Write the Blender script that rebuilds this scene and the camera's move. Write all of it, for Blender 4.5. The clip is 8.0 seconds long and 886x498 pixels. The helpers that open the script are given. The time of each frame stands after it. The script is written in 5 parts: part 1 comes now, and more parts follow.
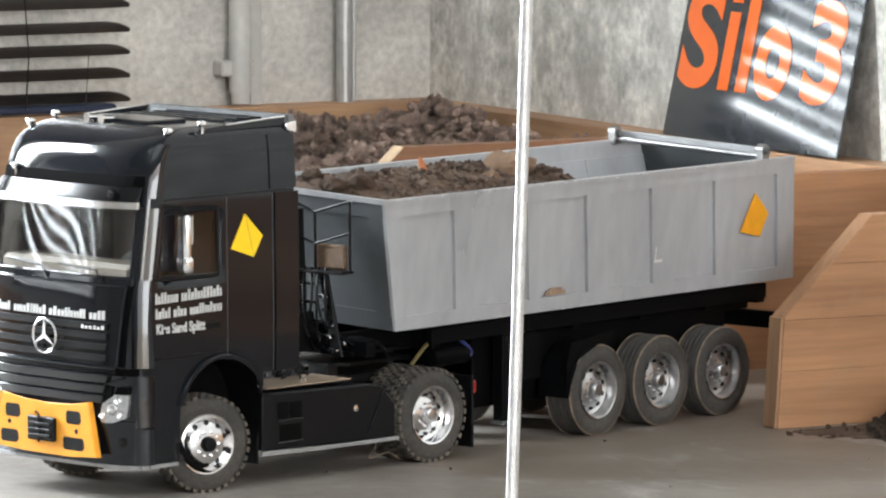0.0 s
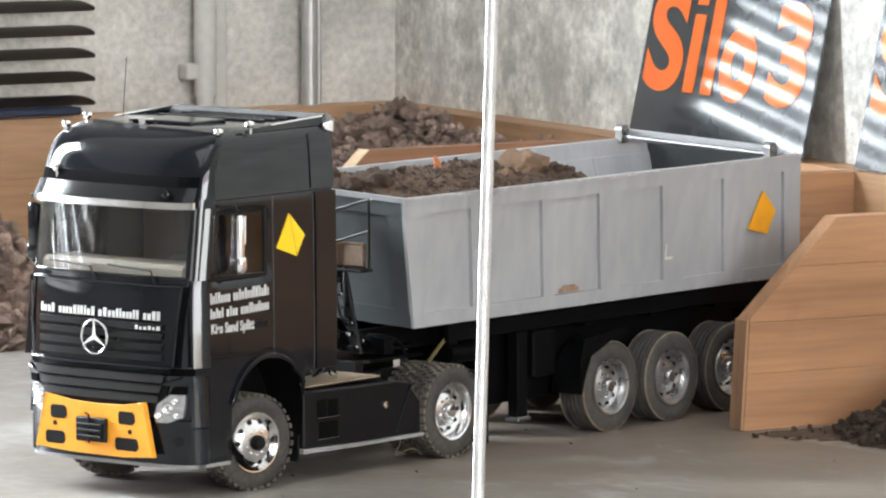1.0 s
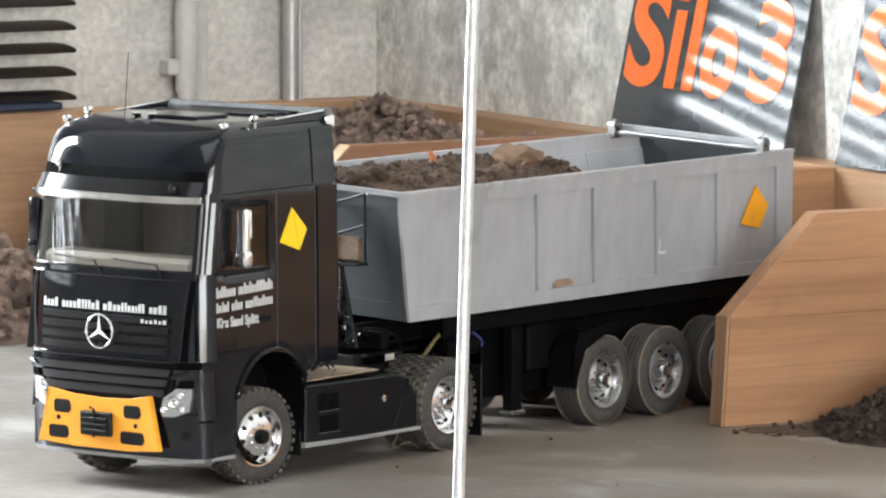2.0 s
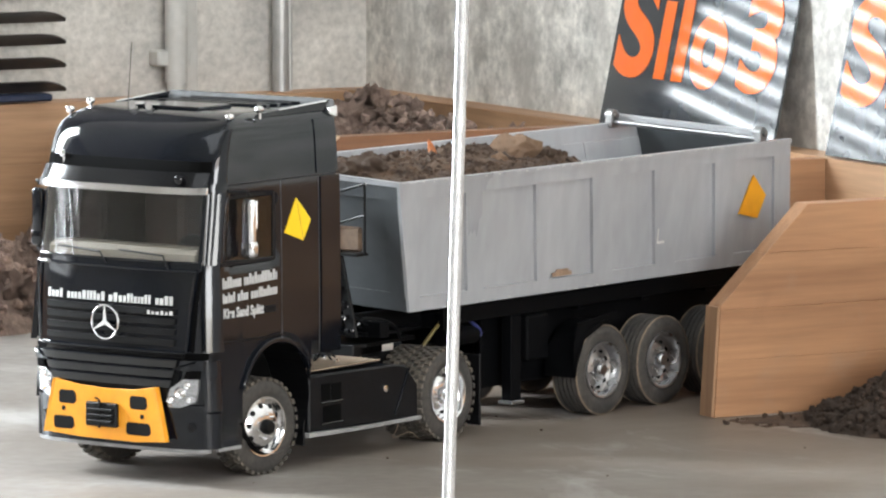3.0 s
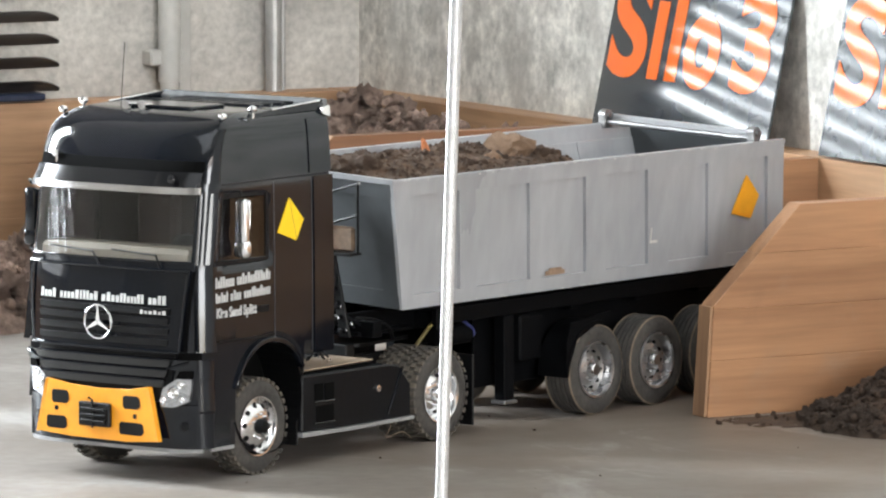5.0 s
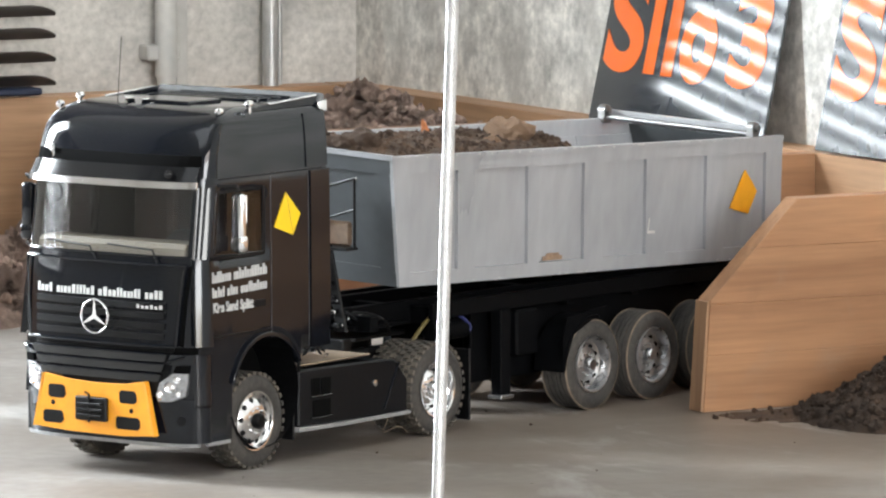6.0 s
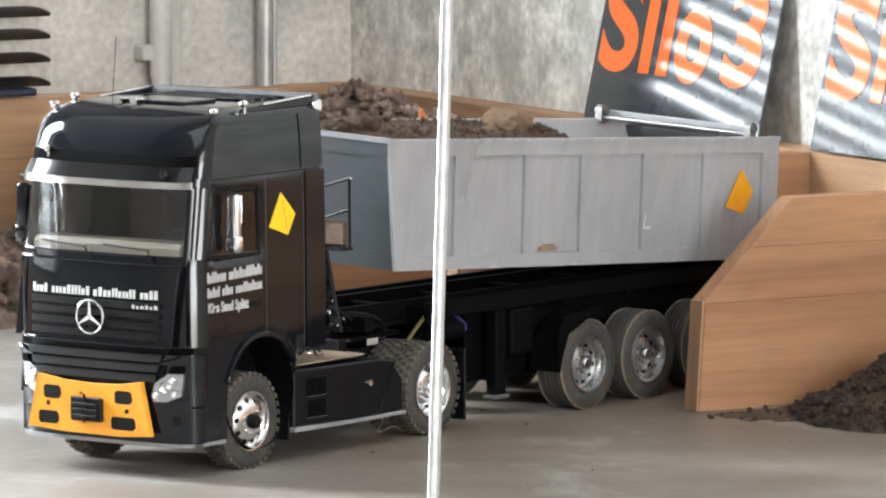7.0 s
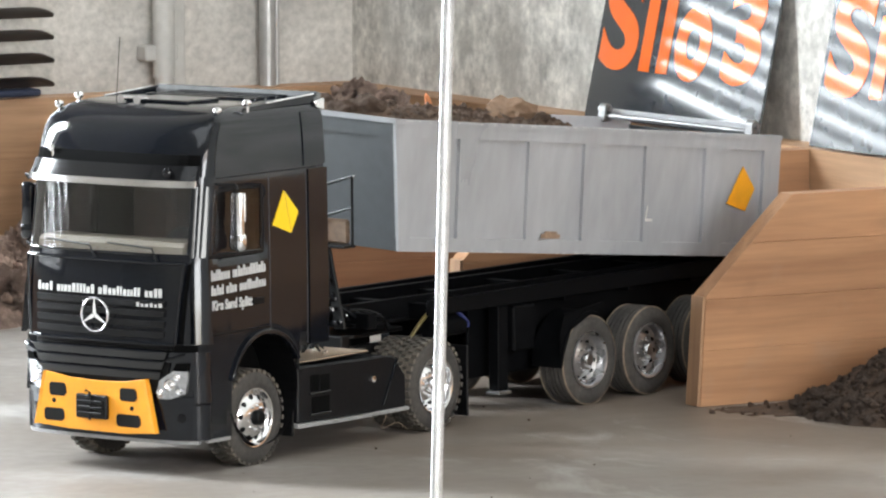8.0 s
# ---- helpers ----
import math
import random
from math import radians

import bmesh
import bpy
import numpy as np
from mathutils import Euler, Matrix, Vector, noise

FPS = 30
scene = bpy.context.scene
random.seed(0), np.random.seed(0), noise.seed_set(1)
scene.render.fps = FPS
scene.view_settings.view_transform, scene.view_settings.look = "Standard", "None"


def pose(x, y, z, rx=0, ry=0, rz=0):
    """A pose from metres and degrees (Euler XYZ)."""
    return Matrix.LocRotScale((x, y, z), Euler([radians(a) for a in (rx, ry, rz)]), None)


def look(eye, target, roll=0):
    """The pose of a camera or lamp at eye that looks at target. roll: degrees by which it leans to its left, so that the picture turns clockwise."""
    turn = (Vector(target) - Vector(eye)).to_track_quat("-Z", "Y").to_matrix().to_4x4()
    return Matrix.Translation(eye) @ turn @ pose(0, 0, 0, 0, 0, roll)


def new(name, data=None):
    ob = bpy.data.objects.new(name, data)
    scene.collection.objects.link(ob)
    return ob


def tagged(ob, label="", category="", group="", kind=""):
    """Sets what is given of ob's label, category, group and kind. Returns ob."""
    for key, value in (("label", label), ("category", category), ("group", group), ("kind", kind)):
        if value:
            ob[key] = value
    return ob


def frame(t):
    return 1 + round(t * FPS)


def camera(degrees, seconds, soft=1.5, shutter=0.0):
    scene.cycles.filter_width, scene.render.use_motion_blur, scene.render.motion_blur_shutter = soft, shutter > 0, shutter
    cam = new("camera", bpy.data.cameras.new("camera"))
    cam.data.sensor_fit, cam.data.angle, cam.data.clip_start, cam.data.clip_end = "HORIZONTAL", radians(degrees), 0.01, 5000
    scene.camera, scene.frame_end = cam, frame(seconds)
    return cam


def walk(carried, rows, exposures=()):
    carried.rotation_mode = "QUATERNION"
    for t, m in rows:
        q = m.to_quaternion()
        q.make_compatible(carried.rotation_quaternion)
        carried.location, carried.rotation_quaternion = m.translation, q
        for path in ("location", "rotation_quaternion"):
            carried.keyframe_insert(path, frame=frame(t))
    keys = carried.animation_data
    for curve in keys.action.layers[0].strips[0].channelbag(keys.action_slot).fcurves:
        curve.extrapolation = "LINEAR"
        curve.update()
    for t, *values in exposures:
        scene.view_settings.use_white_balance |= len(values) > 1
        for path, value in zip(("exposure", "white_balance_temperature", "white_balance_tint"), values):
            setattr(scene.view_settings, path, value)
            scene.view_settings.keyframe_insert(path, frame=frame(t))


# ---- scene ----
from mathutils import geometry

# ---- camera: a long lens on a stand, panning slightly ----
cam = camera(8.3869, 8.0, 2.2, 0.4)
EYE_H = 0.7174
# seconds, step along the view, pan to the right, downward tilt, roll (degrees)
PAN = [
    (0.0, 0, -0.0018, 5.7436, -0.005),
    (0.5, 0, 0.1757, 5.7097, 0.036),
    (1.0, 0, 0.3261, 5.7161, 0.08),
    (1.5, 0, 0.4412, 5.7283, -0.011),
    (3.0, 0, 0.6031, 5.8439, 0.017),
    (3.5, 0, 0.6367, 5.8683, 0),
    (4.0, 0, 0.6524, 5.8355, 0),
    (4.5, 0, 0.6561, 5.8279, 0),
    (6.0, 0, 0.7016, 5.8957, -0.04),
    (6.5, 0, 0.7229, 5.8847, -0.014),
    (7.0, 0, 0.7489, 5.8972, 0.059),
    (7.5, 0, 0.7481, 5.9046, 0.237),
    (8.0, -0.0377, 0.7227, 5.8828, 0.300),
]
walk(cam, [(t, pose(0, -5.0 + b, EYE_H, 90 - tilt, 0, -pan) @ pose(0, 0, 0, 0, 0, -roll))
           for t, b, pan, tilt, roll in PAN], exposures=[(0, 2.05), (0.5, 2.15), (1.0, 2.2), (8.0, 2.2)])
# ---- plan ----
TURN = 28.0                                   # the hall stands at this angle to the x axis
DX, DY = math.cos(radians(TURN)), math.sin(radians(TURN))
CORNER = (-0.012, 1.973)                      # the hall's far corner


def hall(a, b, z=0.0):
    """A place in the hall: a metres along the louvre wall (negative: into the hall), b metres out from it."""
    return Vector((CORNER[0] + a * DX + b * DY, CORNER[1] + a * DY - b * DX, z))


def hall_pose(a, b, z=0.0, turn=0.0):
    p = hall(a, b, z)
    return pose(p.x, p.y, p.z, 0, 0, TURN + turn)


# ---- light ----
world = bpy.data.worlds.new("sky")
scene.world = world
world.use_nodes = True
wn = world.node_tree.nodes
sky = wn.new("ShaderNodeTexSky")
sky.sky_type, sky.sun_disc = "NISHITA", False
sky.air_density, sky.dust_density, sky.ozone_density = 0.8, 4.0, 0.4
sky.sun_elevation, sky.sun_rotation = radians(42), radians(140)
world.node_tree.links.new(sky.outputs[0], wn["Background"].inputs[0])
wn["Background"].inputs[1].default_value = 0.15


def area_lamp(name, eye, target, w, h, power, colour):
    la = bpy.data.lights.new(name, "AREA")
    la.shape, la.size, la.size_y, la.energy, la.color = "RECTANGLE", w, h, power, colour
    ob = new(name, la)
    ob.matrix_world = look(eye, target)
    return ob


# Main light through an unseen gate, added behind the camera
area_lamp("gate_fill", hall(-1.5, 10.9, 1.7), hall(-0.9, 0, 0.2), 3.2, 2.0, 68, (0.88, 0.95, 1.0))
# Added overhead fill below the closed ceiling; no skylight is modelled
area_lamp("overhead_fill", hall(-3.4, 4.6, 4.72), hall(-3.4, 4.6, 0), 3.6, 5.6, 29, (0.88, 0.945, 1.0))
area_lamp("louvre_daylight", hall(-1.11, -0.14, 0.995), hall(-1.11, 2, 0.995), 1.24, 1.24, 18, (0.93, 0.98, 1.0))
# Fill light for the left floor, from an added window out of view
area_lamp("tall_window_fill", hall(-2.32, -0.14, 1.2), hall(-2.1, 3, 0.7), 0.62, 1.4, 70, (0.86, 0.94, 1.0))
area_lamp("side_daylight", hall(-4.15, -0.14, 1.05), hall(-4.15, 3, 1.05), 2.4, 1.3, 30, (0.95, 0.98, 1.0))


# ---- materials ----
def material(name, colour, rough=0.6, metal=0.0, vary=0.25, scale=20.0, bump=0.15, fine=200.0, tint=None, coat=0.0,
             stretch=(1, 1, 1), spec=0.5, per_object=0.0, rough_vary=0.12):
    """A surface with two scales of colour variation, uneven gloss and fine relief; tint is a second colour that wins in patches."""
    m = bpy.data.materials.new(name)
    m.use_nodes = True
    n, l = m.node_tree.nodes, m.node_tree.links
    p = n["Principled BSDF"]
    tc = n.new("ShaderNodeTexCoord")
    mp = n.new("ShaderNodeMapping")
    mp.inputs["Scale"].default_value = stretch
    l.new(tc.outputs["Object"], mp.inputs[0])
    big, small = n.new("ShaderNodeTexNoise"), n.new("ShaderNodeTexNoise")
    big.inputs["Scale"].default_value, big.inputs["Detail"].default_value = scale, 6
    small.inputs["Scale"].default_value, small.inputs["Detail"].default_value = fine, 4
    for q in (big, small):
        l.new(mp.outputs[0], q.inputs[0])
    ramp = n.new("ShaderNodeMapRange")
    ramp.inputs[1].default_value, ramp.inputs[2].default_value = 0.35, 0.65
    l.new(big.outputs[0], ramp.inputs[0])
    mix = n.new("ShaderNodeMix")
    mix.data_type = "RGBA"
    dark = tint or tuple(c * (1 - vary) for c in colour)
    mix.inputs[6].default_value, mix.inputs[7].default_value = (*dark, 1), (*colour, 1)
    l.new(ramp.outputs[0], mix.inputs[0])
    hsv = n.new("ShaderNodeHueSaturation")
    val = n.new("ShaderNodeMapRange")
    val.inputs[1].default_value, val.inputs[2].default_value = 0.3, 0.7
    val.inputs[3].default_value, val.inputs[4].default_value = 1 - vary * 0.6, 1 + vary * 0.4
    l.new(small.outputs[0], val.inputs[0])
    last = val.outputs[0]
    if per_object:
        info = n.new("ShaderNodeObjectInfo")
        r2 = n.new("ShaderNodeMapRange")
        r2.inputs[3].default_value, r2.inputs[4].default_value = 1 - per_object, 1 + per_object
        l.new(info.outputs["Random"], r2.inputs[0])
        mul = n.new("ShaderNodeMath")
        mul.operation = "MULTIPLY"
        l.new(last, mul.inputs[0])
        l.new(r2.outputs[0], mul.inputs[1])
        last = mul.outputs[0]
    l.new(last, hsv.inputs["Value"])
    l.new(mix.outputs[2], hsv.inputs["Color"])
    l.new(hsv.outputs[0], p.inputs["Base Color"])
    rr = n.new("ShaderNodeMapRange")
    rr.inputs[3].default_value, rr.inputs[4].default_value = max(0.02, rough - rough_vary), min(1, rough + rough_vary)
    l.new(big.outputs[0], rr.inputs[0])
    l.new(rr.outputs[0], p.inputs["Roughness"])
    p.inputs["Metallic"].default_value = metal
    p.inputs["Specular IOR Level"].default_value = spec
    p.inputs["Coat Weight"].default_value = coat
    p.inputs["Coat Roughness"].default_value = 0.06
    if bump:
        b = n.new("ShaderNodeBump")
        b.inputs["Strength"].default_value, b.inputs["Distance"].default_value = bump, 0.002
        l.new(small.outputs[0], b.inputs["Height"])
        l.new(b.outputs[0], p.inputs["Normal"])
    return m


def wood_material(name, light, dark, axis=0):
    """Glued softwood board: long grain along one axis, staves across it."""
    m = bpy.data.materials.new(name)
    m.use_nodes = True
    n, l = m.node_tree.nodes, m.node_tree.links
    p = n["Principled BSDF"]
    tc, mp = n.new("ShaderNodeTexCoord"), n.new("ShaderNodeMapping")
    s = [26, 26, 26]
    s[axis] = 1.6
    mp.inputs["Scale"].default_value = s
    l.new(tc.outputs["Object"], mp.inputs[0])
    g, f, st = n.new("ShaderNodeTexNoise"), n.new("ShaderNodeTexNoise"), n.new("ShaderNodeTexNoise")
    g.inputs["Scale"].default_value, g.inputs["Detail"].default_value, g.inputs["Distortion"].default_value = 1.2, 5, 0.8
    f.inputs["Scale"].default_value, f.inputs["Detail"].default_value = 9, 6
    st.inputs["Scale"].default_value, st.inputs["Detail"].default_value = 4, 5
    l.new(mp.outputs[0], g.inputs[0])
    l.new(mp.outputs[0], f.inputs[0])
    l.new(tc.outputs["Object"], st.inputs[0])
    ramp = n.new("ShaderNodeValToRGB")
    ramp.color_ramp.elements[0].position, ramp.color_ramp.elements[1].position = 0.36, 0.66
    ramp.color_ramp.elements[0].color, ramp.color_ramp.elements[1].color = (*dark, 1), (*light, 1)
    l.new(g.outputs[0], ramp.inputs[0])
    hsv = n.new("ShaderNodeHueSaturation")
    ad = n.new("ShaderNodeMath")
    ad.operation = "ADD"
    l.new(f.outputs[0], ad.inputs[0])
    l.new(st.outputs[0], ad.inputs[1])
    val = n.new("ShaderNodeMapRange")
    val.inputs[1].default_value, val.inputs[2].default_value = 0.7, 1.3
    val.inputs[3].default_value, val.inputs[4].default_value = 0.82, 1.12
    l.new(ad.outputs[0], val.inputs[0])
    info, r2, mul = n.new("ShaderNodeObjectInfo"), n.new("ShaderNodeMapRange"), n.new("ShaderNodeMath")
    r2.inputs[3].default_value, r2.inputs[4].default_value = 0.86, 1.1
    mul.operation = "MULTIPLY"
    l.new(info.outputs["Random"], r2.inputs[0])
    l.new(val.outputs[0], mul.inputs[0])
    l.new(r2.outputs[0], mul.inputs[1])
    l.new(mul.outputs[0], hsv.inputs["Value"])
    l.new(ramp.outputs[0], hsv.inputs["Color"])
    l.new(hsv.outputs[0], p.inputs["Base Color"])
    p.inputs["Roughness"].default_value = 0.5
    b = n.new("ShaderNodeBump")
    b.inputs["Strength"].default_value, b.inputs["Distance"].default_value = 0.12, 0.001
    l.new(f.outputs[0], b.inputs["Height"])
    l.new(b.outputs[0], p.inputs["Normal"])
    return m


def streaked(name, light, dark):
    """Old concrete with drips and blotches running down it."""
    m = material(name, light, 0.85, 0, 0.42, 26, 0.6, 120)
    n, l = m.node_tree.nodes, m.node_tree.links
    p = n["Principled BSDF"]
    src = p.inputs["Base Color"].links[0].from_socket
    tc, mp, no, mr, mix = (n.new(k) for k in ("ShaderNodeTexCoord", "ShaderNodeMapping", "ShaderNodeTexNoise", "ShaderNodeMapRange", "ShaderNodeMix"))
    mp.inputs["Scale"].default_value = (11, 11, 4.2)
    no.inputs["Scale"].default_value, no.inputs["Detail"].default_value = 1.6, 7
    no.inputs["Roughness"].default_value = 0.62
    mr.inputs[1].default_value, mr.inputs[2].default_value, mr.inputs[4].default_value = 0.5, 0.68, 0.85
    mix.data_type = "RGBA"
    mix.inputs[7].default_value = (*dark, 1)
    l.new(tc.outputs["Object"], mp.inputs[0])
    l.new(mp.outputs[0], no.inputs[0])
    l.new(no.outputs[0], mr.inputs[0])
    l.new(mr.outputs[0], mix.inputs[0])
    l.new(src, mix.inputs[6])
    l.new(mix.outputs[2], p.inputs["Base Color"])
    return m


def pane_material(name, tint=(0.9, 0.91, 0.92)):
    m = bpy.data.materials.new(name)
    m.use_nodes = True
    n, l = m.node_tree.nodes, m.node_tree.links
    n.remove(n["Principled BSDF"])
    tr, gl, mix, fr = (n.new(k) for k in ("ShaderNodeBsdfTransparent", "ShaderNodeBsdfGlossy", "ShaderNodeMixShader", "ShaderNodeLayerWeight"))
    pw, ma = n.new("ShaderNodeMath"), n.new("ShaderNodeMath")
    pw.operation, ma.operation = "POWER", "MULTIPLY_ADD"
    pw.inputs[1].default_value, ma.inputs[1].default_value, ma.inputs[2].default_value = 4.0, 0.85, 0.055
    tr.inputs[0].default_value = (*tint, 1)
    gl.inputs["Roughness"].default_value = 0.03
    l.new(fr.outputs["Facing"], pw.inputs[0])
    l.new(pw.outputs[0], ma.inputs[0])
    l.new(ma.outputs[0], mix.inputs[0])
    l.new(tr.outputs[0], mix.inputs[1])
    l.new(gl.outputs[0], mix.inputs[2])
    l.new(mix.outputs[0], n["Material Output"].inputs[0])
    return m


CONCRETE = material("concrete", (0.62, 0.595, 0.55), 0.85, 0, 0.34, 9, 0.8, 110)
def dirt_and_shade(m, place, near, far, dirt_shade):
    """Brown dust trodden round a place, fading out unevenly; its depth also paints weaker light there."""
    n, l = m.node_tree.nodes, m.node_tree.links
    p = n["Principled BSDF"]
    src = p.inputs["Base Color"].links[0].from_socket
    tc, dist, no, ad, mr, mix = (n.new(k) for k in ("ShaderNodeTexCoord", "ShaderNodeVectorMath", "ShaderNodeTexNoise", "ShaderNodeMath", "ShaderNodeMapRange", "ShaderNodeMix"))
    dist.operation = "DISTANCE"
    dist.inputs[1].default_value = place
    no.inputs["Scale"].default_value, no.inputs["Detail"].default_value = 7, 8
    ad.operation = "MULTIPLY_ADD"
    ad.inputs[1].default_value = 0.9
    mr.inputs[1].default_value, mr.inputs[2].default_value = near + 0.45, far + 0.45
    mr.inputs[3].default_value, mr.inputs[4].default_value = 0.85, 0.0
    mix.data_type = "RGBA"
    mix.inputs[7].default_value = (*dirt_shade, 1)
    l.new(tc.outputs["Object"], dist.inputs[0])
    l.new(tc.outputs["Object"], no.inputs[0])
    l.new(no.outputs[0], ad.inputs[0])
    l.new(dist.outputs["Value"], ad.inputs[2])
    l.new(ad.outputs[0], mr.inputs[0])
    l.new(mr.outputs[0], mix.inputs[0])
    l.new(src, mix.inputs[6])
    l.new(mix.outputs[2], p.inputs["Base Color"])
    return m


FLOOR = material("smooth_concrete_floor", (0.38, 0.365, 0.345), 0.5, 0, 0.3, 5.5, 0.12, 60, tint=(0.285, 0.262, 0.238), rough_vary=0.15)
# Real dust, made wider and darker to stand for the dimmer light here
dirt_and_shade(FLOOR, (-0.33, -1.58, 0), 0.32, 1.1, (0.115, 0.083, 0.06))
def trodden(m, colour, stretch, low, high, most):
    """Broad uneven stains in a second colour."""
    n, l = m.node_tree.nodes, m.node_tree.links
    p = n["Principled BSDF"]
    src = p.inputs["Base Color"].links[0].from_socket
    tc, mp, no, mr, mix = (n.new(k) for k in ("ShaderNodeTexCoord", "ShaderNodeMapping", "ShaderNodeTexNoise", "ShaderNodeMapRange", "ShaderNodeMix"))
    mp.inputs["Scale"].default_value = stretch
    no.inputs["Scale"].default_value, no.inputs["Detail"].default_value = 1.0, 9
    no.inputs["Roughness"].default_value, no.inputs["Distortion"].default_value = 0.68, 0.6
    mr.inputs[1].default_value, mr.inputs[2].default_value, mr.inputs[4].default_value = low, high, most
    mix.data_type = "RGBA"
    mix.inputs[7].default_value = (*colour, 1)
    l.new(tc.outputs["Object"], mp.inputs[0])
    l.new(mp.outputs[0], no.inputs[0])
    l.new(no.outputs[0], mr.inputs[0])
    l.new(mr.outputs[0], mix.inputs[0])
    l.new(src, mix.inputs[6])
    l.new(mix.outputs[2], p.inputs["Base Color"])
    return m


trodden(FLOOR, (0.2, 0.165, 0.135), (5, 9, 5), 0.48, 0.68, 0.5)
trodden(FLOOR, (0.56, 0.55, 0.53), (9, 5, 5), 0.56, 0.75, 0.45)
WOOD = wood_material("beech_board", (0.56, 0.335, 0.19), (0.42, 0.237, 0.125))
# Divider beech darkened for the weaker light on it; the stains are its own
WOOD_DIM = wood_material("dimmed_beech_board", (0.43, 0.226, 0.113), (0.31, 0.153, 0.074))
trodden(WOOD_DIM, (0.2, 0.1, 0.05), (5, 5, 14), 0.56, 0.74, 0.55)
trodden(WOOD_DIM, (0.3, 0.21, 0.15), (12, 12, 12), 0.54, 0.72, 0.35)
# Beech darkened in its colour for the shade on the far divider's face
WOOD_SHADE = wood_material("shaded_beech_board", (0.34, 0.17, 0.09), (0.24, 0.115, 0.06))
WOOD_PALE = wood_material("fresh_cut_beech", (0.7, 0.53, 0.36), (0.6, 0.43, 0.27))
WOOD_END = wood_material("end_grain", (0.42, 0.25, 0.14), (0.28, 0.16, 0.09), 2)
BLACK = material("black_lacquer", (0.0055, 0.007, 0.0105), 0.085, 0, 0.3, 8, 0.012, 60, coat=0.4, spec=0.22, rough_vary=0.04)
DARK = material("matt_black_plastic", (0.0045, 0.0045, 0.005), 0.42, 0, 0.3, 60, 0.1, 300, spec=0.2)
TRIM = material("grey_trim_strip", (0.27, 0.27, 0.27), 0.35, 0, 0.2, 30, 0.05, 150)
# Upright streaks in the tone stand for smears and soft reflections
GREY = material("grey_enamel", (0.36, 0.367, 0.38), 0.3, 0, 0.15, 11, 0.06, 70, stretch=(1, 1, 0.3), rough_vary=0.1)
TUBE = material("bare_steel_tube", (0.34, 0.34, 0.34), 0.42, 1, 0.2, 60, 0.08, 300)
# The body's grey, darkened in colour for the shade on its end walls
GREY_SHADE = material("shaded_grey_enamel", (0.06, 0.066, 0.071), 0.52, 0, 0.15, 9, 0.06, 80)
RUBBER = material("dusty_rubber", (0.058, 0.052, 0.046), 0.85, 0, 0.35, 30, 0.3, 250, tint=(0.03, 0.028, 0.026))
CHROME = material("chrome", (0.85, 0.85, 0.86), 0.16, 1, 0.1, 40, 0.02, 200, rough_vary=0.05)
ALU = material("dull_aluminium", (0.6, 0.6, 0.61), 0.3, 1.0, 0.15, 60, 0.08, 300)
YELLOW = material("yellow_paint", (0.83, 0.335, 0.018), 0.38, 0, 0.12, 20, 0.03, 100)
DECAL = material("yellow_decal", (0.9, 0.58, 0.01), 0.4, 0, 0.05, 30, 0.0, 100)
DECAL2 = material("orange_yellow_decal", (0.8, 0.345, 0.012), 0.4, 0, 0.08, 30, 0.0, 100)
WHITE = material("white_print", (0.5, 0.5, 0.49), 0.5, 0, 0.08, 60, 0.0, 200)
SOIL = material("dry_soil", (0.098, 0.058, 0.035), 0.95, 0, 0.4, 60, 0.8, 400, tint=(0.045, 0.026, 0.016))
ROCK = material("lava_rock", (0.38, 0.275, 0.225), 0.95, 0, 0.4, 70, 0.8, 400, tint=(0.17, 0.115, 0.09), per_object=0.35)
PIPE = material("zinc_pipe", (0.5, 0.5, 0.49), 0.4, 0.6, 0.15, 12, 0.05, 80)
SIGNB = material("glossy_black_sheet", (0.04, 0.045, 0.052), 0.08, 0, 0.2, 10, 0.008, 40, coat=0.4, rough_vary=0.02)
ORANGE = material("orange_lettering", (0.85, 0.16, 0.03), 0.06, 0, 0.05, 20, 0.0, 60, coat=0.4, rough_vary=0.02)
CONCRETE_DARK = streaked("stained_concrete", (0.84, 0.815, 0.76), (0.42, 0.4, 0.37))
CONDUIT = material("pale_grey_plastic", (0.52, 0.51, 0.48), 0.45, 0, 0.12, 12, 0.03, 90)
SLAT = material("dark_brown_slat", (0.06, 0.05, 0.045), 0.42, 0, 0.2, 12, 0.03, 90)
NAVY = material("navy_plastic", (0.012, 0.02, 0.05), 0.5, 0, 0.2, 12, 0.03, 90)
BEIGE = material("beige_plastic", (0.22, 0.182, 0.13), 0.6, 0, 0.15, 25, 0.05, 150)
BROWN = material("brown_upholstery", (0.07, 0.04, 0.03), 0.8, 0, 0.3, 40, 0.2, 200)
LAMP = material("lamp_lens", (0.5, 0.51, 0.53), 0.1, 0.8, 0.25, 150, 0.5, 260, rough_vary=0.08)
CHALK = material("scraped_paint", (0.68, 0.66, 0.62), 0.6, 0, 0.2, 90, 0.1, 300)
RUST = material("rubbed_brown_patch", (0.3, 0.2, 0.13), 0.7, 0, 0.3, 120, 0.2, 300)
DUST = material("dusty_deck", (0.33, 0.25, 0.18), 0.5, 0.2, 0.3, 40, 0.1, 200)
HOSE = material("yellow_hose", (0.13, 0.1, 0.03), 0.4, 0, 0.2, 40, 0.05, 200)
BLUE = material("blue_hose", (0.025, 0.035, 0.16), 0.35, 0, 0.2, 40, 0.05, 200)
RED = material("red_plastic", (0.3, 0.02, 0.015), 0.3, 0, 0.2, 40, 0.05, 200)
GLASS = pane_material("clear_pane")
DARKGLASS = pane_material("tinted_pane", (0.32, 0.33, 0.36))
